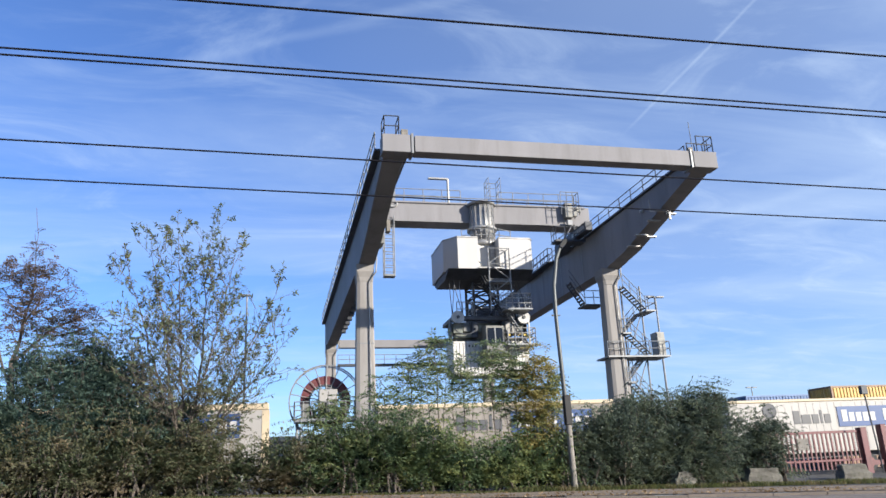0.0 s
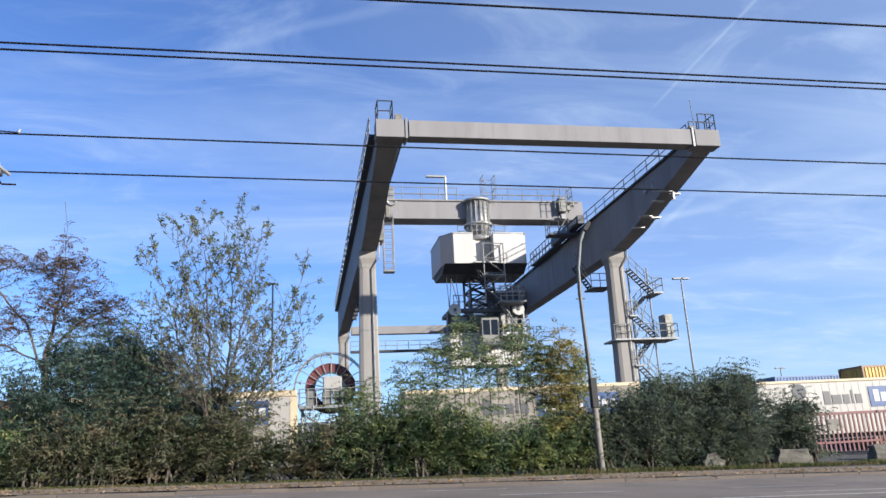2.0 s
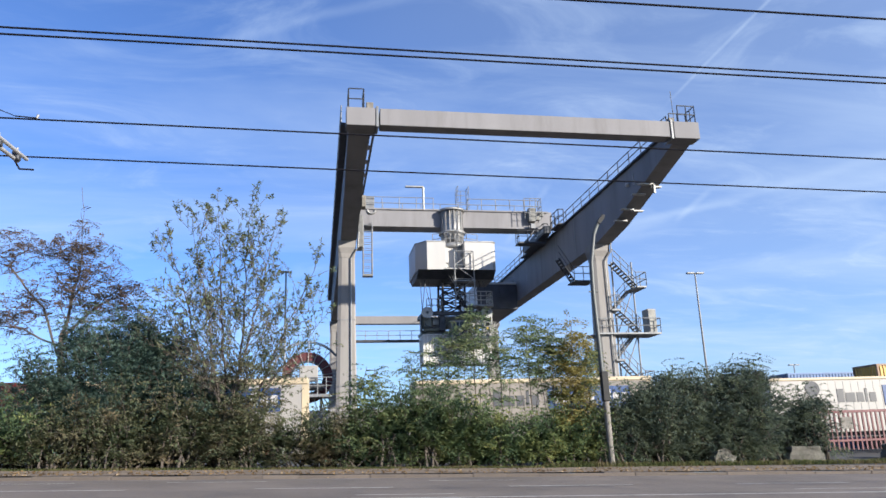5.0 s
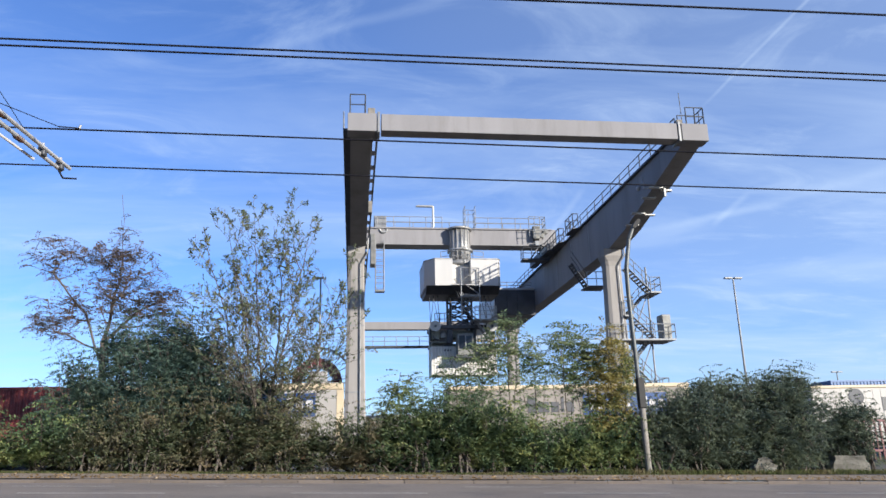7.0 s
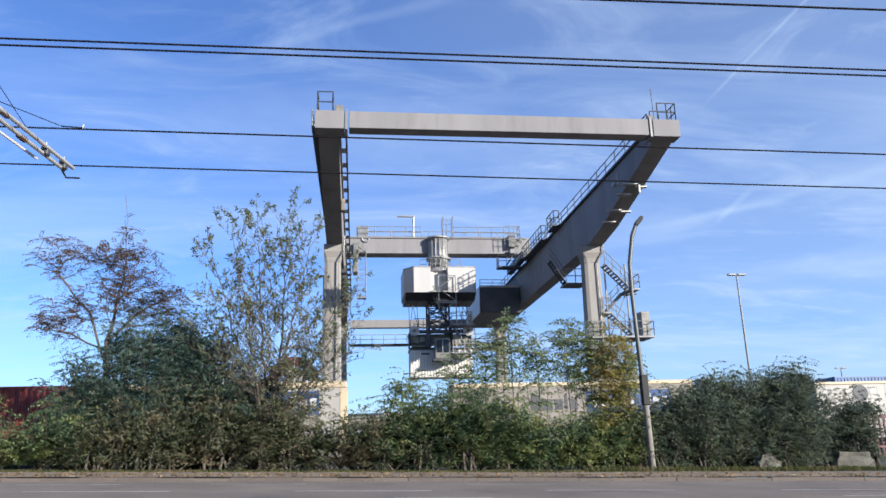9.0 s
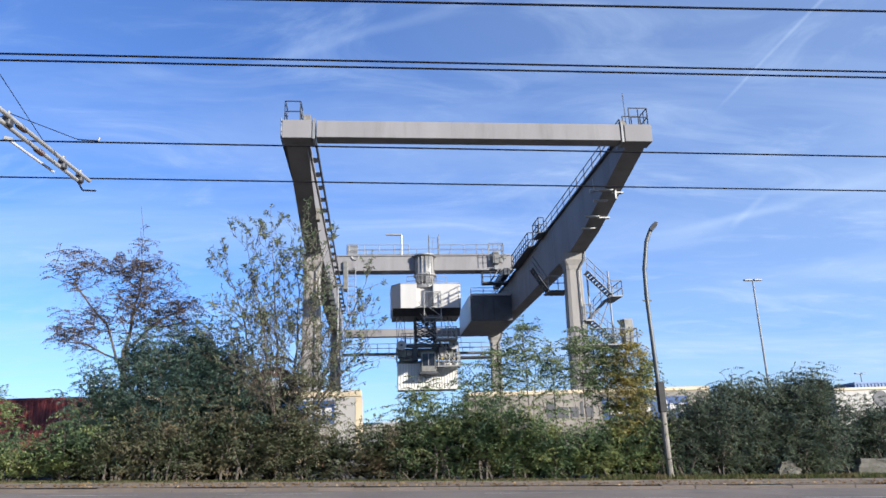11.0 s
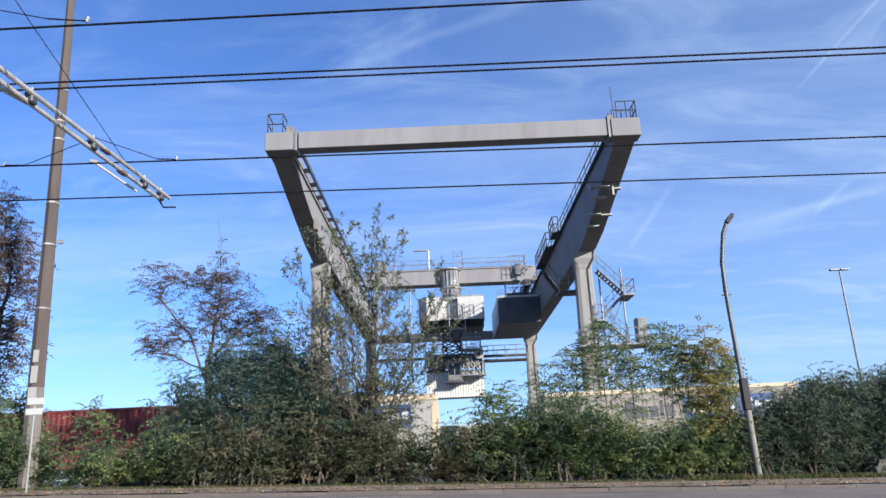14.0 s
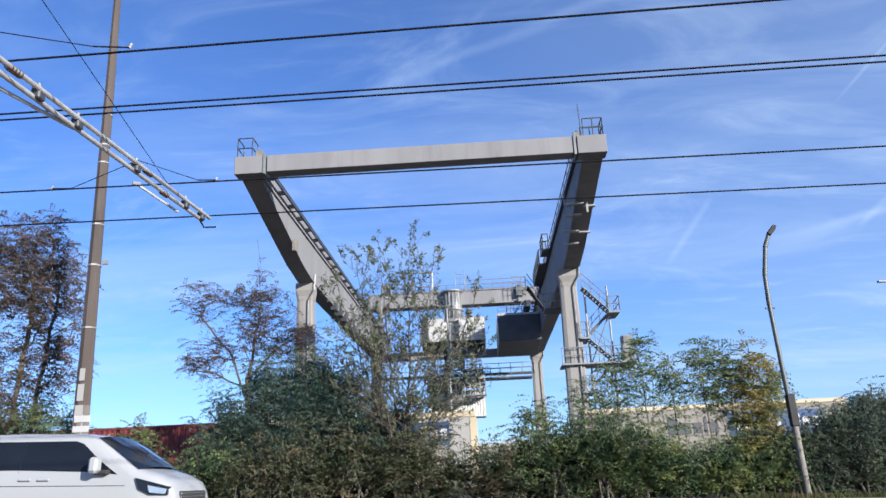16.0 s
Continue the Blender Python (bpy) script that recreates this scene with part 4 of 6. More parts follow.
    # stair tower on the right near leg
    X = W - 0.15
    y0, wd = NEAR - 0.6, 0.9
    flights = ((X + 0.1, 14.4, X + 1.9, 12.5), (X + 0.1, 10.7, X + 1.9, 12.5), (X + 0.1, 10.7, X + 1.9, 8.95), (X + 0.1, 6.9, X + 1.9, 8.9), (X + 0.1, 6.9, X + 1.9, 4.9), (X + 0.1, 2.9, X + 1.9, 4.9), (X + 0.1, 2.9, X + 1.9, 0.9))
    for k, (xa, za, xb, zb) in enumerate(flights):
        yy = y0 + (k % 2) * 1.0
        st = part("stair", stair(bmesh.new(), cp(xa, yy, za), cp(xb, yy, zb), wd, 9), M_STEEL2, crane, "grey steel stair flight")
        bm = bmesh.new()
        for h in (0.55, 1.05):
            bar(bm, cp(xa, yy, za + h), cp(xb, yy, zb + h), 0.03, 5)
        for i in range(4):
            f = i / 3
            bar(bm, cp(xa + (xb - xa) * f, yy, za + (zb - za) * f), cp(xa + (xb - xa) * f, yy, za + (zb - za) * f + 1.05), 0.03, 5)
        part("handrail", bm, M_STEEL2, st)
    for xa, xb, z in ((X + 1.8, X + 2.6, 12.45), (X - 0.4, X + 0.3, 10.65), (X - 1.8, X + 3.4, 8.85), (X - 0.4, X + 0.3, 6.85), (X + 1.8, X + 2.5, 4.85), (X - 0.4, X + 0.3, 2.85)):
        pf = part("landing", CB(xa, xb, y0 - 0.25, y0 + 2.1, z - 0.12, z), M_STEEL2, crane, "grey steel stair landing")
        rail_part("handrail", [(xa, y0 - 0.2, z), (xb, y0 - 0.2, z)], pf, 1.1, 0.9)
        if xb > X + 1:
            rail_part("handrail", [(xb, y0 - 0.2, z), (xb, y0 + 2.0, z)], pf, 1.1, 0.9)
    for x in (X + 0.35, X + 2.0):
        bm = bmesh.new()
        bar(bm, cp(x, y0 + 0.95, 0.6), cp(x, y0 + 0.95, 14.6), 0.07, 8)
        part("stair_post", bm, M_STEEL2, crane)
    for za, zb in ((8.8, 12.5), (4.9, 8.8), (0.9, 4.9)):
        bm = bmesh.new()
        bar(bm, cp(X + 0.35, y0 + 0.95, za), cp(X + 2.0, y0 + 0.95, zb), 0.045, 6)
        part("stair_brace", bm, M_STEEL2, crane)
    cb = part("switch_cabinet", CB(X + 2.62, X + 3.32, y0 + 0.2, y0 + 1.2, 8.9, 10.75, 0.03), M_STEEL2, crane, "grey switch cabinet on the landing")
    part("cabinet_door", CB(X + 2.68, X + 3.26, y0 + 0.17, y0 + 0.196, 9.0, 10.65), M_MACHINE, cb)
    # platform left of that leg, under the girder
    pf = part("landing", CB(W - 2.8, W - 1.2, NEAR + 0.72, NEAR + 2.3, 13.1, 13.22), M_DARK, crane, "grey steel landing under the girder")
    rail_part("handrail", [(W - 2.75, NEAR + 0.77, 13.22), (W - 1.25, NEAR + 0.77, 13.22)], pf, 1.1, 0.6)
    part("stair", stair(bmesh.new(), cp(W - 2.75, NEAR + 0.8, 13.2), cp(W - 3.9, NEAR + 0.8, 15.0), 0.8, 8), M_DARK, crane)
    part("stair_rail", bar(bar(bmesh.new(), cp(W - 2.75, NEAR + 0.8, 14.2), cp(W - 3.9, NEAR + 0.8, 16.0), 0.03, 5), cp(W - 2.75, NEAR + 0.8, 13.7), cp(W - 3.9, NEAR + 0.8, 15.5), 0.03, 5), M_DARK, crane)
    # cable reel beside the left near leg
    rx, ry, rz = -2.15, 54.6, 6.05
    rl = part("cable_reel", bar(bmesh.new(), cp(rx, ry - 0.35, rz), cp(rx, ry + 0.35, rz), 0.36, 24), M_DARK, crane, "cable reel with a red coil and wire spokes")

    def annulus(r0, r1, e0, e1, n=48):
        bm = bmesh.new()
        rings = [[bm.verts.new(cp(rx + r * math.cos(2 * math.pi * k / n), ry + e, rz + r * math.sin(2 * math.pi * k / n))) for k in range(n)] for r, e in ((r0, e0), (r1, e0), (r1, e1), (r0, e1))]
        for ra, rb in zip(rings, rings[1:] + rings[:1]):
            for k in range(n):
                bm.faces.new((ra[k], ra[(k + 1) % n], rb[(k + 1) % n], rb[k]))
        bmesh.ops.recalc_face_normals(bm, faces=bm.faces[:])
        return bm
    part("coil", annulus(1.22, 1.80, -0.25, 0.25), M_COIL, rl, "wound dark red cable")
    part("drum_ring", annulus(1.10, 1.215, -0.3, 0.3), M_DARK, rl)
    part("rim_ring", annulus(2.52, 2.60, -0.46, -0.38), M_STEEL2, rl)
    part("rim_ring", annulus(2.52, 2.60, 0.38, 0.46), M_STEEL2, rl)
    for k in range(18):
        a = 2 * math.pi * (k + 0.4) / 18
        bm = bmesh.new()
        bar(bm, cp(rx + 0.3 * math.cos(a), ry - 0.30, rz + 0.3 * math.sin(a)), cp(rx + 2.55 * math.cos(a), ry - 0.42, rz + 2.55 * math.sin(a)), 0.034, 5)
        part("spoke", bm, M_GALV, rl)
    dr = part("reel_drive", CB(rx - 0.55, rx + 0.75, ry - 1.5, ry - 0.5, rz - 0.35, rz + 0.72, 0.05), M_TRAILER, rl, "pale grey reel drive housing")
    part("motor", bar(bmesh.new(), cp(rx + 0.1, ry - 1.1, rz - 0.75), cp(rx + 1.1, ry - 1.1, rz - 0.75), 0.26, 14), M_DARK, dr)
    part("gearbox", CB(rx - 0.6, rx + 0.05, ry - 1.45, ry - 0.6, rz - 1.2, rz - 0.36, 0.04), M_MACHINE, dr)
    pz = rz - 1.28
    pf = part("reel_platform", CB(rx - 2.2, rx + 2.5, ry - 1.7, ry + 0.6, pz - 0.2, pz), M_STEEL2, crane)
    rail_part("handrail", [(rx - 2.2, ry + 0.5, pz), (rx - 2.2, ry - 1.65, pz), (rx + 2.5, ry - 1.65, pz)], pf, 1.15, 0.6)
    part("switch_box", CB(rx - 1.75, rx - 1.15, ry - 1.5, ry - 1.1, pz, pz + 1.05, 0.03), M_MACHINE, pf)
    bm = bmesh.new()
    for dx in (0.0, 0.5):
        bar(bm, cp(rx - 1.75 + dx, ry - 1.75, 0.8), cp(rx - 1.75 + dx, ry - 1.75, pz), 0.035, 6)
    for k in range(10):
        bar(bm, cp(rx - 1.75, ry - 1.75, 1.0 + k * 0.36), cp(rx - 1.25, ry - 1.75, 1.0 + k * 0.36), 0.025, 5)
    part("ladder", bm, M_STEEL2, pf)
    for x in (rx - 2.0, rx + 1.0):
        bm = bmesh.new()
        bar(bm, cp(x, ry - 0.6, 1.9), cp(x, ry - 0.6, pz - 0.15), 0.09, 8)
        bar(bm, cp(x + 0.8, ry - 0.6, 1.9), cp(x, ry - 0.6, pz - 0.15), 0.05, 6)
        part("reel_support", bm, M_STEEL2, pf)


def build_crane():
    gl = girder(0.12, 1.28, "girder")
    gr = girder(W - 1.28, W - 0.1, "girder")
    # end beam at the tip
    part("end_beam", CB(1.85, W - 1.85, TIP, TIP + 0.9, TOP - 0.96, TOP + 0.05, 0.02), M_STEEL, crane)
    for x0, x1 in ((-0.03, 1.6), (W - 1.6, W + 0.03)):
        part("end_cap", CB(x0, x1, TIP - 0.02, TIP + 0.95, TOP - 1.02, TOP + 0.06, 0.02), M_STEEL, crane)
    for x in (1.6, W - 1.85):
        part("flange", CB(x + 0.03, x + 0.17, TIP - 0.07, TIP + 1.0, TOP - 1.09, TOP + 0.15, 0.01), M_STEEL2, crane)
    # far cross beam and walkway between the far legs
    part("cross_beam", CB(1.6, W - 1.6, FAR + 0.2, FAR + 1.2, UNDER - 0.2, UNDER + 0.75, 0.02), M_STEEL, crane)
    wk = part("walkway", CB(1.4, W - 1.4, FAR - 0.6, FAR + 0.2, UNDER - 2.55, UNDER - 2.3), M_DARK, crane)
    rail_part("handrail", [(1.4, FAR - 0.55, UNDER - 2.3), (W - 1.4, FAR - 0.55, UNDER - 2.3)], wk, 1.1, 1.4)
    # legs: eight-sided boxes that widen downwards, a flared head under the girder, joints and a drain pipe
    def ring(bm, cx, cy, hw, hd, ch, z):
        return [bm.verts.new(cp(cx + x, cy + y, z)) for x, y in ((-hw + ch, -hd), (hw - ch * 0.4, -hd), (hw, -hd + ch * 0.3), (hw, hd), (-hw, hd), (-hw, -hd + ch * 0.42))]

    def shell(bm, rings):
        bm.faces.new(rings[0][::-1])
        bm.faces.new(rings[-1])
        for ra, rb in zip(rings, rings[1:]):
            for i in range(6):
                j = (i + 1) % 6
                bm.faces.new((ra[i], ra[j], rb[j], rb[i]))
        return bm
    for cx in (0.58, W - 1.0):
        for cy in (NEAR, FAR):
            top = UNDER - 1.25
            wide = 0.64 if cx < 5 else 0.74
            bm = bmesh.new()
            lg = part("leg", shell(bm, [ring(bm, cx, cy, 0.78, 0.62, 0.27, 0.6), ring(bm, cx, cy, 0.58, 0.50, 0.22, top)]), M_LEG, crane)
            bm = bmesh.new()
            part("leg_head", shell(bm, [ring(bm, cx, cy, 0.60, 0.52, 0.22, top - 0.02), ring(bm, cx, cy, 0.62, 0.56, 0.18, top + 0.3), ring(bm, cx, cy, wide, 0.70, 0.05, top + 0.7), ring(bm, cx, cy, wide, 0.70, 0.05, UNDER - 0.003)]), M_LEG, lg)
            for z in (5.2, 9.9):
                f = (z - 0.6) / (top - 0.6)
                bm = bmesh.new()
                hw, hd, ch = 0.80 - 0.2 * f, 0.64 - 0.12 * f, 0.27 - 0.05 * f
                part("joint_plate", shell(bm, [ring(bm, cx, cy, hw, hd, ch, z), ring(bm, cx, cy, hw, hd, ch, z + 0.07)]), M_STEEL2, lg)
            bm = bmesh.new()
            bar(bm, cp(cx + 0.34, cy - 0.72, 1.0), cp(cx + 0.30, cy - 0.62, top - 0.1), 0.05, 8)
            bar(bm, cp(cx + 0.30, cy - 0.62, top - 0.1), cp(cx + 0.78, cy - 0.82, top + 0.65), 0.05, 8)
            bar(bm, cp(cx + 0.78, cy - 0.82, top + 0.65), cp(cx + 0.86, cy - 0.80, UNDER + 0.6), 0.05, 8)
            part("downpipe", bm, M_GALV, lg, "pale drain pipe on the leg")
    # bogies and sills on the rails
    for cy in (NEAR, FAR):
        part("sill_beam", CB(-2.2, W + 2.2, cy - 0.6, cy + 0.6, 0.95, 1.9, 0.04), M_STEEL, crane)
        for x in (-1.2, 2.2, W - 2.2, W + 1.2):
            bg = part("bogie", CB(x - 0.9, x + 0.9, cy - 0.35, cy + 0.35, 0.45, 0.95, 0.05), M_DARK, crane)
            for dx in (-0.5, 0.5):
                bm = bmesh.new()
                bar(bm, cp(x + dx, cy - 0.12, 0.62), cp(x + dx, cy + 0.12, 0.62), 0.27, 14)
                part("wheel", bm, M_DARK, bg)
    # handrails along the outer tops
    rail_part("handrail", [(W - 1.4, TIP + 1.2, TOP), (W - 1.4, BACK - 0.2, TOP)], gr, 0.95, 1.9, M_DARK)
    # cages at both tips
    rail_part("tip_cage", [(0.1, TIP + 0.1, TOP), (0.95, TIP + 0.1, TOP), (0.95, TIP + 1.2, TOP)], gl, 1.25, 1.0, M_DARK)
    rail_part("tip_cage", [(0.1, TIP + 0.1, TOP), (0.1, TIP + 1.2, TOP)], gl, 1.25, 1.0, M_DARK)
    rail_part("tip_cage", [(W - 1.2, TIP + 0.1, TOP), (W - 0.1, TIP + 0.1, TOP), (W - 0.1, TIP + 1.2, TOP), (W - 1.2, TIP + 1.2, TOP)], gr, 1.15, 0.55, M_DARK)
    bm = bmesh.new()
    bar(bm, cp(W - 1.25, TIP + 0.5, TOP), cp(W - 1.3, TIP + 0.5, TOP + 2.3), 0.025, 6)
    part("antenna", bm, M_DARK, gr)
    part("end_stop", CB(1.1, 1.5, TIP + 0.2, TIP + 0.5, TOP, TOP + 0.5, 0.02), M_CONCRETE, gl)
    build_crane_details(gl, gr)
    part("end_stop", CB(W - 1.75, W - 1.4, TIP + 0.2, TIP + 0.5, TOP, TOP + 0.4, 0.02), M_CONCRETE, gr)


build_crane()
trolley = None


def build_trolley():
    """The travelling bridge between the girders with its column, machine house and hoist, in its own space: y from its middle."""
    global trolley
    b = bmesh.new()
    z0 = 20.1 - CZ
    box(b, 0.9, W - 0.9, -0.9, 0.9, z0 + 0.22, z0 + 1.9, 0.03)
    box(b, 1.3, W - 1.3, -1.02, -0.91, z0 + 1.80, z0 + 1.92)
    box(b, 1.3, W - 1.3, -1.0, -0.91, z0 + 0.2, z0 + 0.3)
    trolley = part("trolley", b, M_STEEL, crane, "grey steel travelling bridge with a hanging hoist")
    t = trolley
    cx = W / 2
    H = 18.30 - CZ
    bm = bmesh.new()
    bar(bm, (cx, -1.0, H - 0.2), (cx, -1.0, z0 + 1.6), 1.02, 28)
    bar(bm, (cx, -1.0, z0 + 1.6), (cx, -1.0, z0 + 1.8), 1.2, 28)
    bar(bm, (cx, -1.0, z0 - 0.55), (cx, -1.0, z0 - 0.35), 1.22, 28)
    bar(bm, (cx, -1.0, H - 0.2), (cx, -1.0, H + 0.25), 1.3, 28)
    for f in bm.faces:
        f.smooth = len(f.verts) == 4
    part("column", bm, M_GALV, t, "round pale grey slewing column")
    for k in range(7):
        a = math.pi * (1.15 + 0.7 * k / 6)
        part("column_pipe", bar(bmesh.new(), (cx + 1.06 * math.cos(a), -1.0 + 1.06 * math.sin(a), H + 0.3), (cx + 1.06 * math.cos(a), -1.0 + 1.06 * math.sin(a), z0 + 1.55), 0.035, 6), M_TRAILER if k in (2, 5) else M_STEEL, t)
    for outline in ([(6.95, -2.1), (7.85, -3.3), (9.5, -3.3), (9.5, 2.4), (6.95, 2.4)], [(11.2, -3.3), (13.72, -3.3), (14.02, -2.9), (14.02, 2.4), (11.2, 2.4)]):
        bm = bmesh.new()
        prism(bm, outline, "z", H - 2.5, H)
        hs = part("machine_house", bm, M_WHITE, t, "white sheet-metal machine house")
        bm = bmesh.new()
        prism(bm, [(x + (x - 10.5) * 0.012, y * 1.012) for x, y in outline], "z", H - 0.004, H + 0.09)
        part("roof_edge", bm, M_GALV, hs)
    part("house_middle", B(9.52, 11.18, -2.1, 2.2, H - 2.45, H - 0.2), M_CONT, t, "recessed white house front with a ladder")
    part("house_sill", B(9.4, 11.3, -3.5, -2.95, H - 2.5, H - 2.4), M_GALV, t)
    bm = bmesh.new()
    prism(bm, [(-3.25, H - 2.51), (2.3, H - 2.51), (1.2, H - 3.12), (-2.1, H - 3.12)], "x", 7.05, 13.95)
    part("house_underside", bm, M_DARK, t, "dark tapered underside of the house")
    # handrails, ladder and lamp on the bridge
    part("handrail", railing(bmesh.new(), [(2.6, -0.85, z0 + 1.9), (8.9, -0.85, z0 + 1.9)], 1.15, 1.5), M_STEEL2, t)
    part("handrail", railing(bmesh.new(), [(12.1, -0.85, z0 + 1.9), (W - 2.2, -0.85, z0 + 1.9)], 1.15, 1.5), M_STEEL2, t)
    part("handrail", railing(bmesh.new(), [(2.6, 0.85, z0 + 1.9), (W - 2.2, 0.85, z0 + 1.9)], 1.15, 1.9), M_STEEL2, t)
    part("ladder_cage", railing(bmesh.new(), [(11.0, -2.2, z0 + 1.5), (11.0, -0.9, z0 + 1.5), (12.0, -0.9, z0 + 1.5), (12.0, -2.2, z0 + 1.5)], 2.3, 0.6, 0.025, (0.2, 0.5, 0.8, 1.0)), M_STEEL2, t)
    part("roof_rail", railing(bmesh.new(), [(8.6, -1.8, H + 0.1), (9.6, -2.3, H + 0.1), (11.6, -2.3, H + 0.1), (12.7, -1.8, H + 0.1)], 1.0, 0.9), M_STEEL2, t)
    bm = bmesh.new()
    for x in (10.75, 11.15):
        bar(bm, (x, -2.35, H - 3.9), (x, -2.35, z0 + 1.4), 0.03, 5)
    for k in range(20):
        bar(bm, (10.75, -2.35, H - 3.8 + k * 0.35), (11.15, -2.35, H - 3.8 + k * 0.35), 0.02, 5)
    part("ladder", bm, M_STEEL2, t)
    bm = bmesh.new()
    bar(bm, (8.2, 0.5, z0 + 1.9), (8.2, 0.5, z0 + 4.6), 0.10, 8)
    box(bm, 6.5, 8.25, 0.35, 0.65, z0 + 4.52, z0 + 4.66, 0.02)
    part("lamp_post", bm, M_GALV, t, "pale floodlight post on the bridge")
    cab = part("end_cabinet", B(2.3, 3.5, -0.6, 0.6, z0 + 1.9, z0 + 3.2, 0.04), M_STEEL2, t, "grey cabinet on the bridge end")
    bm = bmesh.new()
    for k in range(10):
        a0, a1 = math.pi * k / 10, math.pi * (k + 1) / 10
        bar(bm, (3.2 + 0.35 * math.cos(a0), -0.95, z0 + 1.75 - 0.35 * math.sin(a0)), (3.2 + 0.35 * math.cos(a1), -0.95, z0 + 1.75 - 0.35 * math.sin(a1)), 0.1, 7)
    part("cable_loop", bm, M_GALV, t)
    # hanging access ladder at the left end
    bm = bmesh.new()
    for x in (2.45, 3.25):
        for y in (-1.1, -0.4):
            bar(bm, (x, y, z0 - 4.3), (x, y, z0 + 0.6), 0.045, 5)
    for k in range(9):
        z = z0 - 4.1 + k * 0.55
        bar(bm, (2.45, -1.1, z), (3.25, -1.1, z), 0.03, 5)
        bar(bm, (2.45, -0.4, z), (3.25, -0.4, z), 0.03, 5)
    part("access_ladder", bm, M_STEEL2, t)
    part("access_step", B(2.4, 3.3, -1.15, -0.35, z0 - 4.42, z0 - 4.3), M_STEEL2, t)
    part("end_machinery", B(1.95, 2.42, -1.2, 0.4, z0 - 1.8, z0 + 1.2, 0.05), M_MACHINE, t)
    # right end carriage
    part("end_carriage", B(W - 2.6, W - 1.95, -3.6, 3.4, z0 - 1.0, z0 - 0.25, 0.05), M_DARK, t, "long dark end carriage with white marks")
    for k in range(7):
        part("white_mark", B(W - 2.615, W - 2.603, -3.3 + k * 0.38, -3.05 + k * 0.38, z0 - 0.78, z0 - 0.48 + 0.04 * (k % 2)), M_WHITE, t, "plain white mark")
    part("drive_cabinet", B(W - 3.3, W - 2.62, -1.5, -0.92, z0 + 0.8, z0 + 2.1, 0.04), M_MACHINE, t)
    part("cage", railing(bmesh.new(), [(W - 3.8, -1.9, z0 + 0.9), (W - 2.2, -1.9, z0 + 0.9), (W - 2.2, -0.95, z0 + 0.9)], 2.0, 0.55, 0.035, (0.3, 0.6, 1.0)), M_STEEL2, t)
    for k, (xa, za) in enumerate(((W - 3.2, 0.1), (W - 2.7, 0.9), (W - 2.3, 1.3))):
        part("drive_unit", B(xa, xa + 0.45, -1.5, -1.22, z0 + za, z0 + za + 0.5, 0.05), M_MACHINE if k else M_STEEL2, t)
    pf = part("end_platform", B(W - 4.6, W - 2.0, -2.1, -0.95, z0 - 1.5, z0 - 1.35), M_DARK, t)
    part("handrail", railing(bmesh.new(), [(W - 4.55, -2.05, z0 - 1.35), (W - 2.1, -2.05, z0 - 1.35)], 1.1, 0.8), M_DARK, pf)
    part("handrail", railing(bmesh.new(), [(W - 4.55, -2.05, z0 - 1.35), (W - 4.55, -1.0, z0 - 1.35)], 1.1, 0.6), M_DARK, pf)
    bm = bmesh.new()
    bar(bm, (W - 3.8, -1.5, z0 - 1.4), (W - 2.6, -1.0, z0 + 0.3), 0.07, 6)
    bar(bm, (W - 2.6, -1.5, z0 - 1.4), (W - 2.4, -1.0, z0 + 0.3), 0.07, 6)
    part("platform_stay", bm, M_DARK, pf)
    # stair and lattice down to the hoist
    hz = 12.3 - CZ
    for x in (9.45, 11.45):
        for y in (-1.4, 1.0):
            bm = bmesh.new()
            bar(bm, (x, y, hz), (x, y, H - 3.08), 0.11, 6)
            part("lattice_post", bm, M_DARK, t)
    bm = bmesh.new()
    for k in range(3):
        za, zb = hz + k * 0.9, hz + (k + 1) * 0.9
        for y in (-1.4, 1.0):
            bar(bm, (9.45, y, za), (11.45, y, zb), 0.06, 6)
            bar(bm, (11.45, y, za), (9.45, y, zb), 0.06, 6)
            bar(bm, (9.45, y, zb), (11.45, y, zb), 0.06, 6)
        for x in (9.45, 11.45):
            bar(bm, (x, -1.4, zb), (x, 1.0, zb), 0.06, 6)
    part("lattice", bm, M_DARK, t)
    part("stair", stair(bmesh.new(), (11.5, -2.6, hz), (9.7, -2.6, H - 2.7), 0.7, 14), M_DARK, t)
    part("stair_rail", bar(bar(bmesh.new(), (11.5, -2.6, hz + 1.0), (9.7, -2.6, H - 1.7), 0.035, 5), (11.5, -2.6, hz + 0.5), (9.7, -2.6, H - 2.2), 0.03, 5), M_STEEL2, t)
    for x in (10.2, 11.9):
        bm = bmesh.new()
        bar(bm, (x, -3.55, hz + 0.1), (x, -3.55, H - 0.9), 0.055, 6)
        part("stair_post", bm, M_STEEL2, t)
    bm = bmesh.new()
    for k in range(4):
        za, zb = hz + 0.1 + k * 1.25, hz + 0.1 + (k + 1) * 1.25
        bar(bm, (10.2, -3.55, zb), (11.9, -3.55, zb), 0.04, 5)
        bar(bm, (10.2 if k % 2 else 11.9, -3.55, za), (11.9 if k % 2 else 10.2, -3.55, zb), 0.04, 5)
    part("stair_brace", bm, M_STEEL2, t)
    part("stair_landing", B(10.1, 12.0, -3.6, -2.7, hz + 2.4, hz + 2.5), M_STEEL2, t)
    # hoist: frame, deck, sheaves, ropes, driver's cabin
    part("hoist_frame", B(7.5, 13.6, -1.95, -1.55, hz - 0.28, hz + 0.05, 0.03), M_DARK, t)
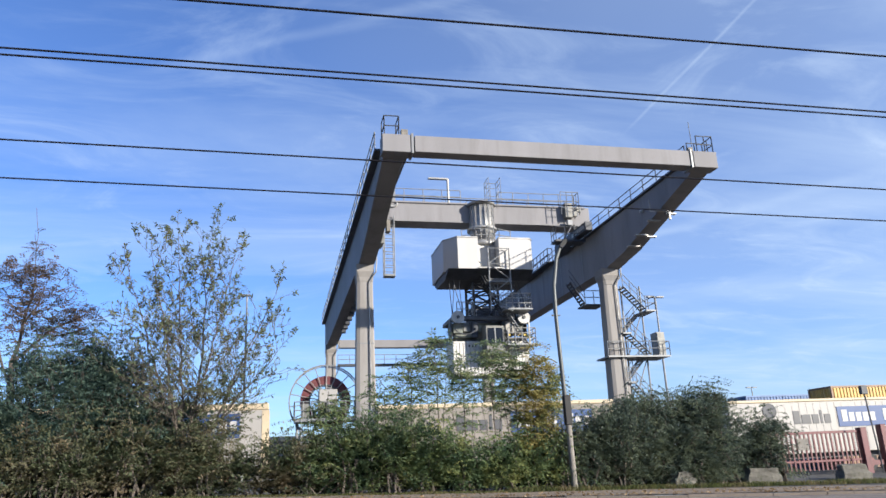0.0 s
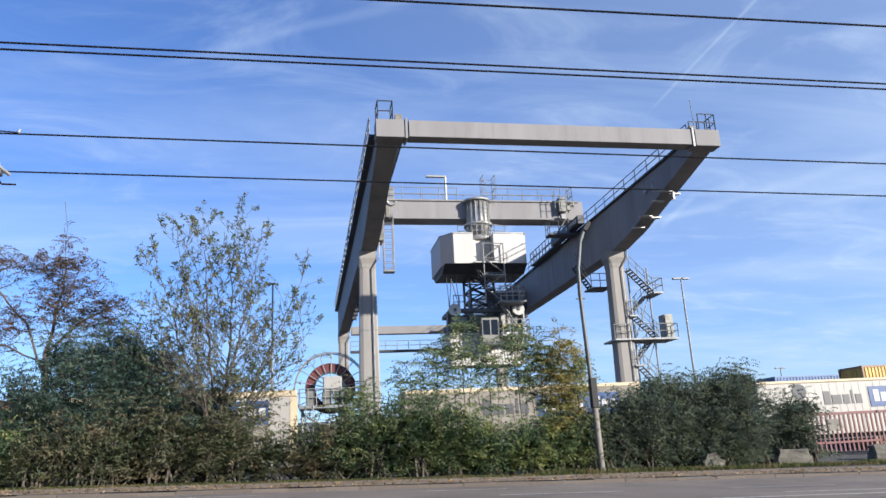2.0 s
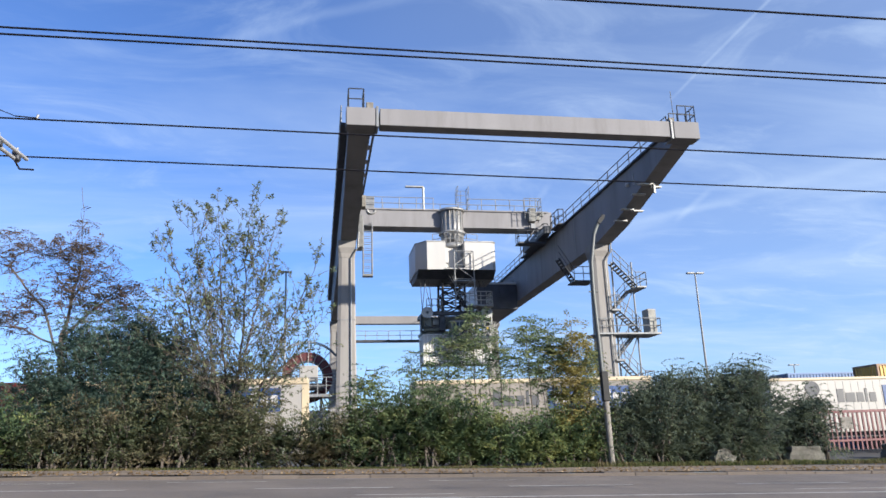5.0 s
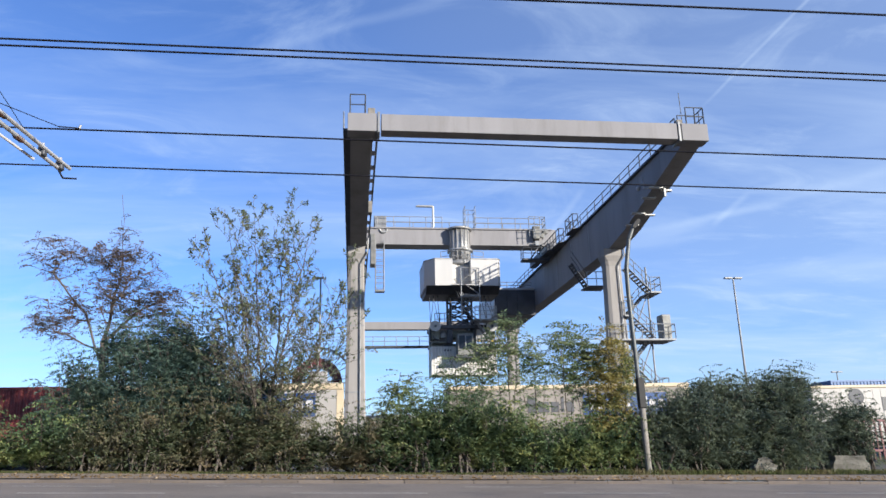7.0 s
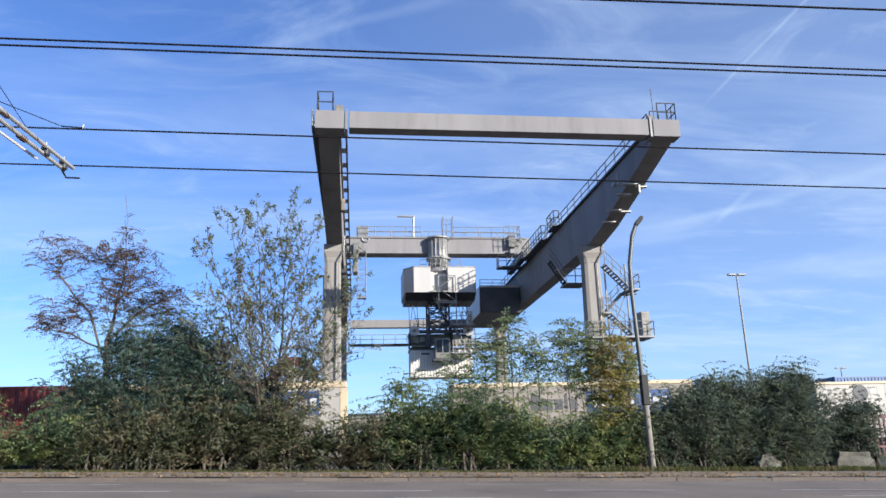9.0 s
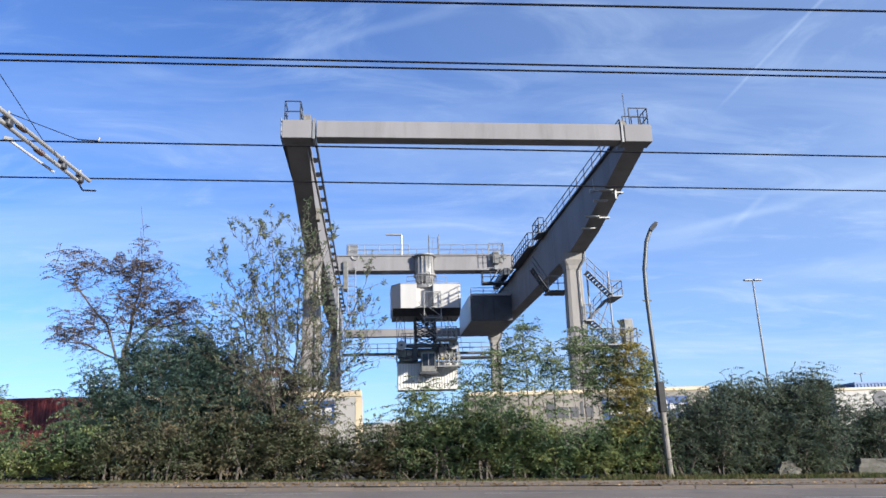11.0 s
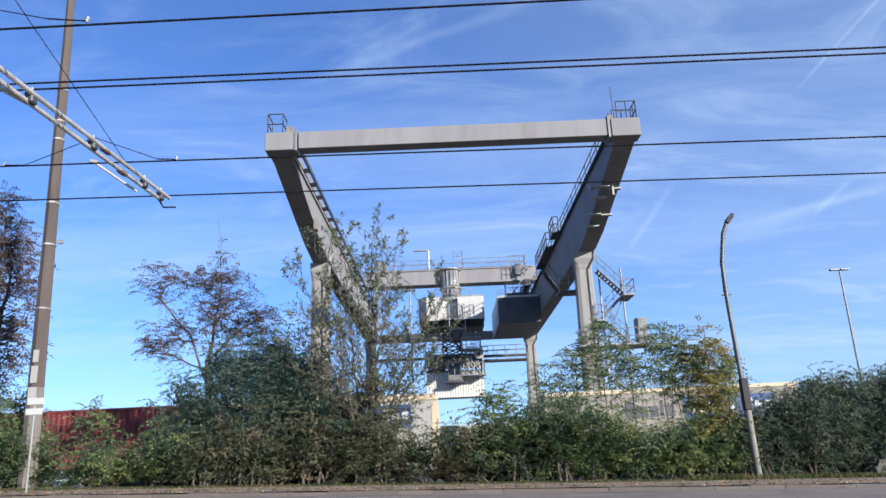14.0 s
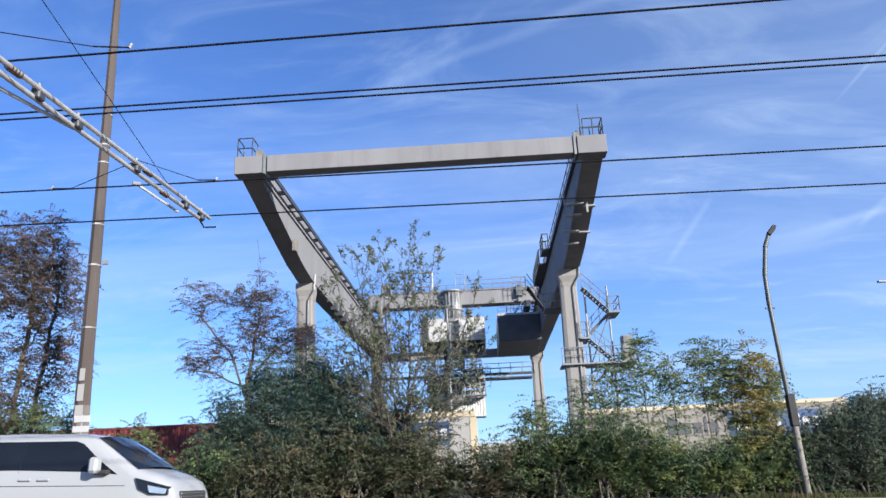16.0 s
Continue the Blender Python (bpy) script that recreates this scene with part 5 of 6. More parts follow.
    part("hoist_frame", B(7.5, 13.6, 1.2, 1.6, hz - 0.28, hz + 0.05, 0.03), M_DARK, t)
    for x in (7.5, 9.3, 11.4, 13.25):
        part("cross_member", B(x, x + 0.3, -1.545, 1.195, hz - 0.26, hz + 0.02), M_DARK, t)
    dk = part("hoist_deck", B(11.3, 13.5, -3.65, -1.97, hz + 0.22, hz + 0.34), M_STEEL2, t)
    part("handrail", railing(bmesh.new(), [(11.4, -3.6, hz + 0.34), (13.4, -3.6, hz + 0.34), (13.4, -2.0, hz + 0.34)], 1.15, 0.5, 0.04, (0.35, 0.68, 1.0)), M_GALV, dk)
    part("handrail", railing(bmesh.new(), [(7.9, -1.9, hz + 0.05), (9.3, -1.9, hz + 0.05), (9.3, -1.0, hz + 0.05)], 1.1, 0.5), M_STEEL2, dk)
    part("handrail", railing(bmesh.new(), [(12.0, 1.3, hz + 0.05), (14.4, 1.3, hz + 0.05)], 1.1, 0.6), M_STEEL2, dk)
    for x in (7.9, 13.2):
        bm = bmesh.new()
        bar(bm, (x, -2.25, hz - 0.1), (x, -1.95, hz - 0.1), 0.5, 26)
        sv = part("sheave", bm, M_GALV, t, "pale grey rope sheave")
        bm = bmesh.new()
        bar(bm, (x, -2.32, hz - 0.1), (x, -2.24, hz - 0.1), 0.13, 12)
        part("hub", bm, M_DARK, sv)
        for dx in (-0.42, 0.42):
            for xo in (0.0, 0.45 if x < 10 else -0.45):
                bm = bmesh.new()
                bar(bm, (x + dx, -2.1, hz), (x + dx * 0.4 + xo - 0.3, -1.6, H - 3.05), 0.03, 5)
                part("rope", bm, M_DARK, t)
    part("hoist_body", B(7.8, 13.2, -0.9, 1.2, hz - 1.1, hz - 0.30, 0.06), M_HOIST, t, "green-grey hoist machinery block")
    for x0, x1, z1, hh, yy, m in ((7.55, 8.35, 0.45, 0.85, -1.75, M_HOIST), (8.4, 9.3, 0.55, 0.6, -1.6, M_MACHINE), (9.0, 9.55, 0.35, 1.3, -1.9, M_DARK), (7.7, 9.6, 1.35, 0.28, -1.7, M_HOIST),
                             (11.75, 12.5, 0.35, 0.95, -1.8, M_TRAILER), (12.6, 13.4, 0.5, 0.75, -1.65, M_HOIST), (11.6, 11.72, 0.3, 1.9, -1.9, M_DARK), (13.42, 13.55, 0.2, 1.6, -1.8, M_DARK), (7.38, 7.5, 0.2, 1.5, -1.8, M_DARK)):
        part("motor", B(x0, x1, yy, -0.93, hz - z1 - hh, hz - z1, 0.06), m, t)
    for k in range(8):
        part("hazard_stripe", B(11.75 + k * 0.2, 11.94 + k * 0.2, -1.93, -1.84, hz - 1.52, hz - 1.34), M_SAFETY if k % 2 else M_RUBBER, t)
    for x in (7.9, 8.75, 12.0, 12.9):
        for y in (-1.35, 1.2):
            part("hanger_bar", bar(bmesh.new(), (x, y, hz - 1.85), (x, y, hz - 0.3), 0.045, 6), M_STEEL2, t)
    for x0, x1, z in ((8.6, 9.4, 1.75), (8.6, 9.4, 2.15), (11.7, 12.4, 1.85), (11.7, 12.4, 2.2)):
        part("gripper_bracket", B(x0, x1, -1.62, -1.36, hz - z - 0.2, hz - z, 0.02), M_DARK, t)
    bm = bmesh.new()
    for k in range(12):
        a0, a1 = math.pi * k / 12, math.pi * (k + 1) / 12
        bar(bm, (8.5 + 0.8 * math.cos(a0), -2.0, hz - 0.9 - 0.5 * math.sin(a0)), (8.5 + 0.8 * math.cos(a1), -2.0, hz - 0.9 - 0.5 * math.sin(a1)), 0.045, 6)
    part("cable_loop", bm, M_DARK, t)
    cb = part("driver_cabin", B(9.8, 11.3, -3.0, -1.9, hz - 2.9, hz - 0.9, 0.06), M_MACHINE, t, "grey driver's cabin with dark windows")
    part("window", B(9.95, 11.15, -3.03, -3.003, hz - 2.3, hz - 1.1), M_GLASSDARK, cb)
    part("window_bar", B(10.5, 10.58, -3.06, -3.032, hz - 2.3, hz - 1.1), M_STEEL2, cb)
    part("cabin_base", B(9.6, 11.5, -3.2, -1.8, hz - 3.1, hz - 2.91), M_DARK, cb)
    part("stair", stair(bmesh.new(), (13.2, -2.9, hz - 2.3), (11.7, -2.9, hz + 0.2), 0.6, 9), M_STEEL2, t)
    pf = part("cabin_platform", B(11.4, 13.8, -3.3, -1.9, hz - 2.45, hz - 2.33), M_STEEL2, t)
    part("handrail", railing(bmesh.new(), [(11.5, -3.25, hz - 2.33), (13.7, -3.25, hz - 2.33), (13.7, -2.0, hz - 2.33)], 1.2, 0.5, 0.04, (0.35, 0.68, 1.0)), M_GALV, pf)
    for x in (12.4, 13.6):
        part("platform_hanger", B(x, x + 0.1, -2.06, -1.96, hz - 2.4, hz + 0.2), M_GALV, pf)
    part("spreader", B(7.5, 13.6, -1.2, 1.2, 10.43 - CZ, 10.72 - CZ, 0.04), M_HOIST, t, "green-grey container spreader")
    return t


build_trolley()


def build_rails():
    for cy in (NEAR, FAR):
        t = thing("crane_rail", (0, cy, 0), "worn steel crane rail on a concrete beam in the yard", "rail", "crane rails", "structure")
        part("rail_head", B(-40, 60, -0.05, 0.05, 0.36, 0.42), M_GALV, t)
        part("rail_beam", B(-40, 60, -0.3, 0.3, -0.8, 0.358), M_CONCRETE, t)


build_rails()


def corrugated(x0, x1, y0, y1, z0, z1, pitch=0.28, depth=0.05, roofed=True):
    """A container shell with upright ribs all round, in one mesh."""
    bm = bmesh.new()

    def wall(a, b, out):
        a, b = Vector(a), Vector(b)
        n = max(2, round((b - a).length / pitch))
        prof = []
        for i in range(n):
            for f, o in ((0.0, 0), (0.38, 0), (0.5, 1), (0.88, 1)):
                prof.append(a.lerp(b, (i + f) / n) + Vector(out) * depth * o)
        prof.append(b)
        lo = [bm.verts.new((p.x, p.y, z0 + 0.14)) for p in prof]
        hi = [bm.verts.new((p.x, p.y, z1 - 0.12)) for p in prof]
        for i in range(len(prof) - 1):
            bm.faces.new((lo[i], lo[i + 1], hi[i + 1], hi[i]))
    d = depth + 0.02
    wall((x0 + 0.12, y0 + d, 0), (x1 - 0.12, y0 + d, 0), (0, -1, 0))
    wall((x1 - d, y0 + 0.12, 0), (x1 - d, y1 - 0.12, 0), (1, 0, 0))
    wall((x1 - 0.12, y1 - d, 0), (x0 + 0.12, y1 - d, 0), (0, 1, 0))
    wall((x0 + d, y1 - 0.12, 0), (x0 + d, y0 + 0.12, 0), (-1, 0, 0))
    box(bm, x0 + 0.05, x1 - 0.05, y0 + 0.05, y1 - 0.05, z1 - 0.08, z1 - 0.02)
    return bm


def container_frame(x0, x1, y0, y1, z0, z1):
    bm = bmesh.new()
    for x in (x0, x1 - 0.14):
        for y in (y0, y1 - 0.14):
            box(bm, x, x + 0.14, y, y + 0.14, z0, z1)
    for z in (z0, z1 - 0.13):
        for y in (y0, y1 - 0.12):
            box(bm, x0 + 0.14, x1 - 0.14, y, y + 0.12, z, z + 0.13)
        for x in (x0, x1 - 0.12):
            box(bm, x, x + 0.12, y0 + 0.14, y1 - 0.14, z, z + 0.13)
    return bm


def container(at, lx, ly, h, m, label, frame_m=None, name="container", group=""):
    t = thing(name, at, label, "container", group)
    part("shell", corrugated(-lx / 2, lx / 2, -ly / 2, ly / 2, 0, h), m, t)
    part("corner_frame", container_frame(-lx / 2, lx / 2, -ly / 2, ly / 2, 0, h), frame_m or m, t)
    return t


cargo = container((10.55, 54.0, 7.8), 6.06, 2.44, 2.6, M_CONT, "white ribbed steel container hanging from the crane's hoist")

# ---- the yard behind the hedge ----
def trailer(x0, y, rim=0.16, side=None):
    side = side or M_TRAILER
    x1 = x0 + 13.6
    g = yard_z((x0 + x1) / 2)
    t = thing("semi_trailer", (x0, y, g), "white box semi-trailer with a cream roof edge and blue side panel" if side is M_TRAILER else "dusty beige box semi-trailer dimmed for shade, with a cream roof edge", "trailer", "trailers in the yard")
    part("box_body", B(0, 13.6, 0, 2.5, 1.15, 4.32 - rim, 0.03), side, t)
    part("roof_edge", B(-0.03, 13.63, -0.03, 2.53, 4.322 - rim, 4.34, 0.05), M_CREAM, t, "cream roof rail")
    part("corner_post", B(13.3, 13.604, -0.025, -0.002, 1.15, 4.30 - rim), M_CREAM, t, "cream corner post")
    for i in range(26):
        part("side_rib", B(0.3 + i * 0.5, 0.325 + i * 0.5, -0.012, -0.002, 1.25, 4.25 - rim), side, t)
    part("blue_panel", B(7.4, 12.2, -0.035, -0.014, 2.62, 3.82), M_SIGNBLUE, t, "blue advertising panel with plain white shapes")
    for i, (a, w, h) in enumerate(((4.3, 0.44, 0.78), (4.86, 0.62, 0.55), (5.6, 0.44, 0.55), (6.16, 0.16, 0.80), (6.45, 0.42, 0.55))):
        part("dark_mark", B(a, a + w, -0.026, -0.014, 2.86, 2.86 + h), M_SIGNGREY, t, "plain dark grey mark")
    for i in range(9):
        if i != 5:
            part("white_mark", B(7.68 + i * 0.5, 7.68 + i * 0.5 + 0.38, -0.05, -0.036, 2.92, 3.62 if i in (0, 6) else 3.45), M_WHITE, t, "plain white mark")
    bm = bmesh.new()
    for za, zb in ((1.75, 2.75), (3.75, 2.75)):
        prism(bm, [(2.2, za), (2.34, za), (3.44, zb), (3.3, zb)], "y", -0.024, -0.014)
    part("chevron", bm, M_SIGNGREY, t, "thin grey chevron line")
    part("end_frame", B(13.606, 13.66, -0.02, 2.52, 1.1, 4.30 - rim), M_CREAM, t, "cream end frame")
    part("chassis", B(0.4, 13.2, 0.5, 2.0, 0.85, 1.14), M_DARK, t)
    for x in (9.2, 10.5, 11.8):
        bm = bmesh.new()
        bar(bm, (x, 0.05, 0.5), (x, 0.4, 0.5), 0.5, 24)
        wl = part("wheel", bm, M_RUBBER, t)
        bm = bmesh.new()
        bar(bm, (x, 0.02, 0.5), (x, 0.06, 0.5), 0.28, 16)
        part("rim", bm, M_RED, wl, "red steel rim")
    for x in (2.6, 3.0):
        part("landing_leg", B(x, x + 0.14, 0.4, 0.54, 0.0, 0.86), M_DARK, t)
    return t


def build_yard():
    for x0, rim, side in ((-14.1, 0.34, None), (5.2, 0.22, M_DUSTY_SHADED), (26.1, 0.16, None)):
        trailer(x0, 40.0, rim, side)
    # red containers on the left
    container((-20.0, 39.2, yard_z(-20) + 1.1), 12.2, 2.5, 2.9, M_RED, "red ribbed steel container on a low wagon behind the hedge")
    container((-33.5, 39.2, yard_z(-33) + 1.1), 12.2, 2.5, 2.9, M_RED, "red ribbed steel container on a low wagon behind the hedge")
    for x in (-20.0, -33.5):
        t = thing("flat_wagon", (x, 39.2, yard_z(x)), "dark low flat wagon under a red container", "wagon")
        part("deck", B(-6.3, 6.3, -1.3, 1.3, 0.65, 1.1, 0.03), M_DARK, t)
        for dx in (-4.6, -3.2, 3.2, 4.6):
            bm = bmesh.new()
            bar(bm, (dx, -0.9, 0.4), (dx, 0.9, 0.4), 0.4, 18)
            part("wheelset", bm, M_DARK, t)
    # stacks far behind
    for k in range(2):
        container((39.2, 54.0, yard_z(39) - 0.05 + k * 2.9), 6.1, 2.5, 2.9, M_BLUEC, "blue ribbed steel container in a stack", group="stacked containers")
        container((45.55, 48.5, yard_z(45) + 0.13 + k * 2.9), 12.2, 2.5, 2.9, M_BROWN if k == 0 else M_YELLOW, "brown ribbed steel container in a stack" if k == 0 else "yellow ribbed steel container on top of a stack", M_BROWN, group="stacked containers")


build_yard()

# ---- street furniture ----
def street_lamp():
    x, y = 10.58, 26.5
    t = thing("street_lamp", on_ground(x, y, -0.03), "tall curved dark street lamp with a pale lower post", "street lamp")
    z = ground_z(x, y) - 0.03
    prof = [(0.0, 0.0), (0.0, 2.3), (-0.05, 3.0), (-0.13, 6.6), (-0.10, 7.7), (0.10, 8.8), (0.34, 9.35)]
    bm = bmesh.new()
    bar(bm, (0.02, 0, 0.0), (-0.01, 0, 2.4), 0.11, 14)
    part("base_tube", bm, M_CONCRETE, t, "pale grey lower tube")
    bm = bmesh.new()
    for (xa, za), (xb, zb) in zip(prof[1:], prof[2:]):
        bar(bm, (xa, 0, za), (xb, 0, zb), 0.085, 12, 0.075)
    part("pole", bm, M_LAMP, t)
    part("control_box", B(-0.15, 0.12, -0.15, 0.1, 2.35, 3.45, 0.03), M_RUBBER, t, "dark control box on the pole")
    bm = bmesh.new()
    bar(bm, (-0.3, 0, 6.5), (0.05, 0, 6.5), 0.03, 6)
    part("bracket", bm, M_LAMP, t)
    bm = bmesh.new()
    prism(bm, [(-0.06, -0.06), (0.07, -0.06), (0.09, 0.22), (0.04, 0.38), (-0.06, 0.34), (-0.08, 0.15)], "y", -0.12, 0.10)
    hd = part("lamp_head", bm, M_RUBBER, t, "dark lamp head")
    hd.matrix_basis = pose(0.34, 0, 9.3, 0, 38, 0)


def mast_light(x, y, top, base):
    t = thing("mast_light", (x, y, base), "tall thin grey yard light mast with two heads", "mast light")
    bm = bmesh.new()
    bar(bm, (0, 0, 0), (0, 0, top - base), 0.14, 10, 0.08)
    part("mast", bm, M_STEEL2, t)
    for s in (-1, 1):
        bm = box(bmesh.new(), 0.1 * s, 0.95 * s, -0.2, 0.2, top - base - 0.05, top - base + 0.12, 0.03) if s > 0 else box(bmesh.new(), -0.95, -0.1, -0.2, 0.2, top - base - 0.05, top - base + 0.12, 0.03)
        part("lamp_head", bm, M_STEEL2, t)


def build_street():
    street_lamp()
    mast_light(0.557 * 70, 70, EYE + 0.232 * 70, yard_z(39))
    t = thing("mast_light", (-3.05, 70.0, yard_z(-3)), "thin grey yard light mast behind the tall tree", "mast light")
    part("mast", bar(bmesh.new(), (0, 0, 0), (0, 0, EYE + 0.231 * 70 - yard_z(-3)), 0.13, 10, 0.08), M_STEEL2, t)
    part("lamp_head", B(-0.8, 0.3, -0.2, 0.2, EYE + 0.231 * 70 - yard_z(-3), EYE + 0.231 * 70 - yard_z(-3) + 0.15, 0.03), M_STEEL2, t)
    t = thing("shed", (6.0, 100.0, 0.3), "long low pale storage shed far behind the yard", "building")
    part("wall", B(-9.0, 12.0, 0.0, 14.0, 0.0, 5.0), M_CONCRETE, t)
    part("roof", B(-9.3, 12.3, -0.3, 14.3, 5.0, 5.6, 0.05), M_TRAILER, t, "pale flat roof")
    for k in range(4):
        part("door", B(-7.0 + k * 5.0, -4.0 + k * 5.0, -0.06, -0.004, 0.0, 4.0), M_STEEL2, t)
    # tall mast on the verge
    x, y = -14.83, 27.0
    g = ground_z(x, y)
    t = thing("mast", (x, y, g - 0.1), "tall tapered rust-brown steel mast with a pale lower part", "mast")
    bm = bmesh.new()
    bar(bm, (-0.06, 0, 3.6), (-0.115, 0, 7.5), 0.285, 8, 0.255)
    bar(bm, (-0.115, 0, 7.5), (-0.37, 0, 24.0), 0.255, 8, 0.135)
    part("shaft", bm, M_PYLON, t)
    part("foot", bar(bmesh.new(), (0, 0, 0), (-0.06, 0, 3.6), 0.32, 8, 0.287), M_PYLON_LOW, t, "paler weathered foot")
    for z, h, w in ((3.1, 0.5, 0.15), (3.75, 0.62, 0.12), (4.5, 0.45, 0.10)):
        part("poster", B(-0.02 - w, -0.02 + w, -0.30, -0.285, z, z + h), M_TRAILER, t, "torn white paper patch")
    for z in (6.5, 9.0, 10.7, 13.4, 14.2, 15.6):
        r = 0.315 - 0.0075 * z
        part("band", bar(bmesh.new(), (-0.0153 * z, 0, z), (-0.0153 * z, 0, z + 0.06), r + 0.015, 8), M_GALV, t, "pale metal band")
    part("stub", B(0.2, 0.42, -0.1, 0.0, 9.05, 9.2), M_GALV, t)
    # small signs on a thin post
    x, y = -13.2, 24.0
    t = thing("sign_post", on_ground(x, y, -0.05), "thin pale post with two blank white sign plates", "sign")
    part("post", bar(bmesh.new(), (0, 0, 0), (0, 0, 3.0), 0.03, 8), M_GALV, t)
    part("plate", B(-0.24, 0.30, -0.06, -0.035, 2.74, 2.95, 0.008), M_WHITE, t)
    part("plate", B(-0.26, 0.28, -0.06, -0.035, 2.42, 2.62, 0.008), M_WHITE, t)
    # overhead line: a mast beside the camera's footway, its bracket tubes, and the wires
    t = thing("overhead_line", (-4.4, -2.4, ground_z(-4.4, -2.4)), "overhead line with black wires on a two-tube metal bracket", "overhead line")
    o = Vector((-4.4, -2.4, ground_z(-4.4, -2.4)))

    def at(x, y, z):
        return Vector((x, y, z + EYE)) - o

    def az(y):
        return 4.02 + 0.064 * (y - 5.89)
    part("mast", bar(bmesh.new(), (0, 0, -0.1), (0, 0, 9.0), 0.16, 12, 0.11), M_PYLON, t)
    part("tube", bar(bmesh.new(), at(-4.4, -2.4, az(-2.4)), at(-4.38, 11.32, az(11.32)), 0.029, 12), M_TUBE, t)
    part("tube", bar(bmesh.new(), at(-4.45, -2.4, az(-2.4) - 0.10), at(-4.44, 11.15, az(11.15) - 0.085), 0.029, 12), M_TUBE, t)
    for y0, dx, dz in ((6.0, 0.02, 0.0), (8.95, 0.02, 0.0), (9.6, -0.03, -0.09)):
        ins = part("tube_insulator", bar(bmesh.new(), at(-4.42 + dx, y0, az(y0) + dz), at(-4.42 + dx, y0 + 0.22, az(y0 + 0.22) + dz), 0.036, 12), M_BROWNCER, t, "brown ceramic insulator")
        for k in range(4):
            part("rib", bar(bmesh.new(), at(-4.42 + dx, y0 + 0.03 + k * 0.05, az(y0) + dz + 0.004 * k), at(-4.42 + dx, y0 + 0.05 + k * 0.05, az(y0) + dz + 0.004 * k), 0.042, 12), M_BROWNCER, ins)
    part("support_tube", bar(bmesh.new(), at(-4.62, 5.2, az(5.2) - 0.22), at(-4.46, 7.3, az(7.3) - 0.1), 0.02, 10), M_TUBE, t)
    part("hook", bar(bar(bmesh.new(), at(-4.42, 11.0, az(11.0) - 0.12), at(-4.36, 11.05, az(11.05) - 0.24), 0.014, 6), at(-4.36, 11.05, az(11.05) - 0.24), at(-4.22, 11.2, az(11.2) - 0.2), 0.014, 6), M_WIRE, t)
    for y in (6.55, 7.3, 8.75, 10.4, 11.05):
        cl = part("clamp", B(-0.05, 0.05, -0.06, 0.06, -0.09, 0.05, 0.015), M_DARK, t, "rusty tube clamp")
        cl.matrix_basis = Matrix.Translation(at(-4.42, y, az(y) - 0.02))
        part("bolt", bar(bmesh.new(), (0.0, 0, 0.05), (0.0, 0, 0.11), 0.018, 8), M_GALV, cl)
    for yy, za, slope, n in ((6.3, 0.684, 0.007, 1), (7.45, 0.580, -0.004, 2), (9.8, 0.439, -0.0137, 1), (11.3, 0.3835, -0.016, 1)):
        for k in range(n):
            z0 = (za - 0.009 * k) * yy
            part("wire", bar(bmesh.new(), at(-80, yy + 0.02 * k, z0 - slope * 80), at(80, yy + 0.02 * k, z0 + slope * 80), 0.0125, 6), M_WIRE, t, "thin black wire")
    # bridles from the tubes to the wires, with insulators
    for yw, zw, ya, xs in ((9.8, 0.439, 8.75, (-3.72, -6.2)), (6.3, 0.684, 5.4, (-3.35,))):
        for xe in xs:
            e = at(xe, yw, zw * yw - 0.0137 * xe * (yw > 8) + 0.02)
            m = at(-4.4 + (xe + 4.4) * 0.75, ya + (yw - ya) * 0.75, az(ya) + (zw * yw - az(ya)) * 0.72)
            p0 = at(-4.4, ya, az(ya) + 0.06)
            part("bridle", bar(bar(bmesh.new(), p0, m, 0.006, 6), m, e, 0.009, 6), M_WIRE, t)
            part("insulator", bar(bmesh.new(), e - Vector((0.01, 0, 0.01)), e + Vector((0.01, 0, 0.045)), 0.016, 8), M_GALV, t, "small pale insulator")
    part("registration_arm", bar(bmesh.new(), at(-4.5, 10.35, az(10.35) - 0.18), at(-4.95, 9.85, 4.42), 0.02, 8), M_TUBE, t)
    part("arm_clamp", bar(bmesh.new(), at(-4.99, 9.82, 4.42), at(-4.90, 9.88, 4.42), 0.032, 8), M_GALV, t)
    part("stay", bar(bmesh.new(), at(-4.4, 9.76, 4.3), at(-4.4, -2.2, 6.93), 0.005, 5), M_WIRE, t)


def concrete_block(x, y, w, h, turn, broken=0.0):
    t = thing("concrete_block", (0, 0, 0), "rough grey concrete barrier block on the verge" if not broken else "broken grey lump of stone on the verge", "concrete block")
    bm = bmesh.new()
    box(bm, -w / 2, w / 2, -0.3, 0.3, -0.1, h, 0.05)
    bmesh.ops.subdivide_edges(bm, edges=bm.edges[:], cuts=3, use_grid_fill=True)
    for v in bm.verts:
        if v.co.z > h * 0.5:
            v.co.x *= 0.84 - broken * 0.3
            v.co.y *= 0.7
        v.co += noise.noise_vector(v.co * 2.1 + Vector((x, y, 0))) * (0.10 + broken * 0.28) + noise.noise_vector(v.co * 6.3) * 0.03
    part("block", bm, M_STONE, t)
    t.matrix_basis = pose(*on_ground(x, y), 0, 0, turn)


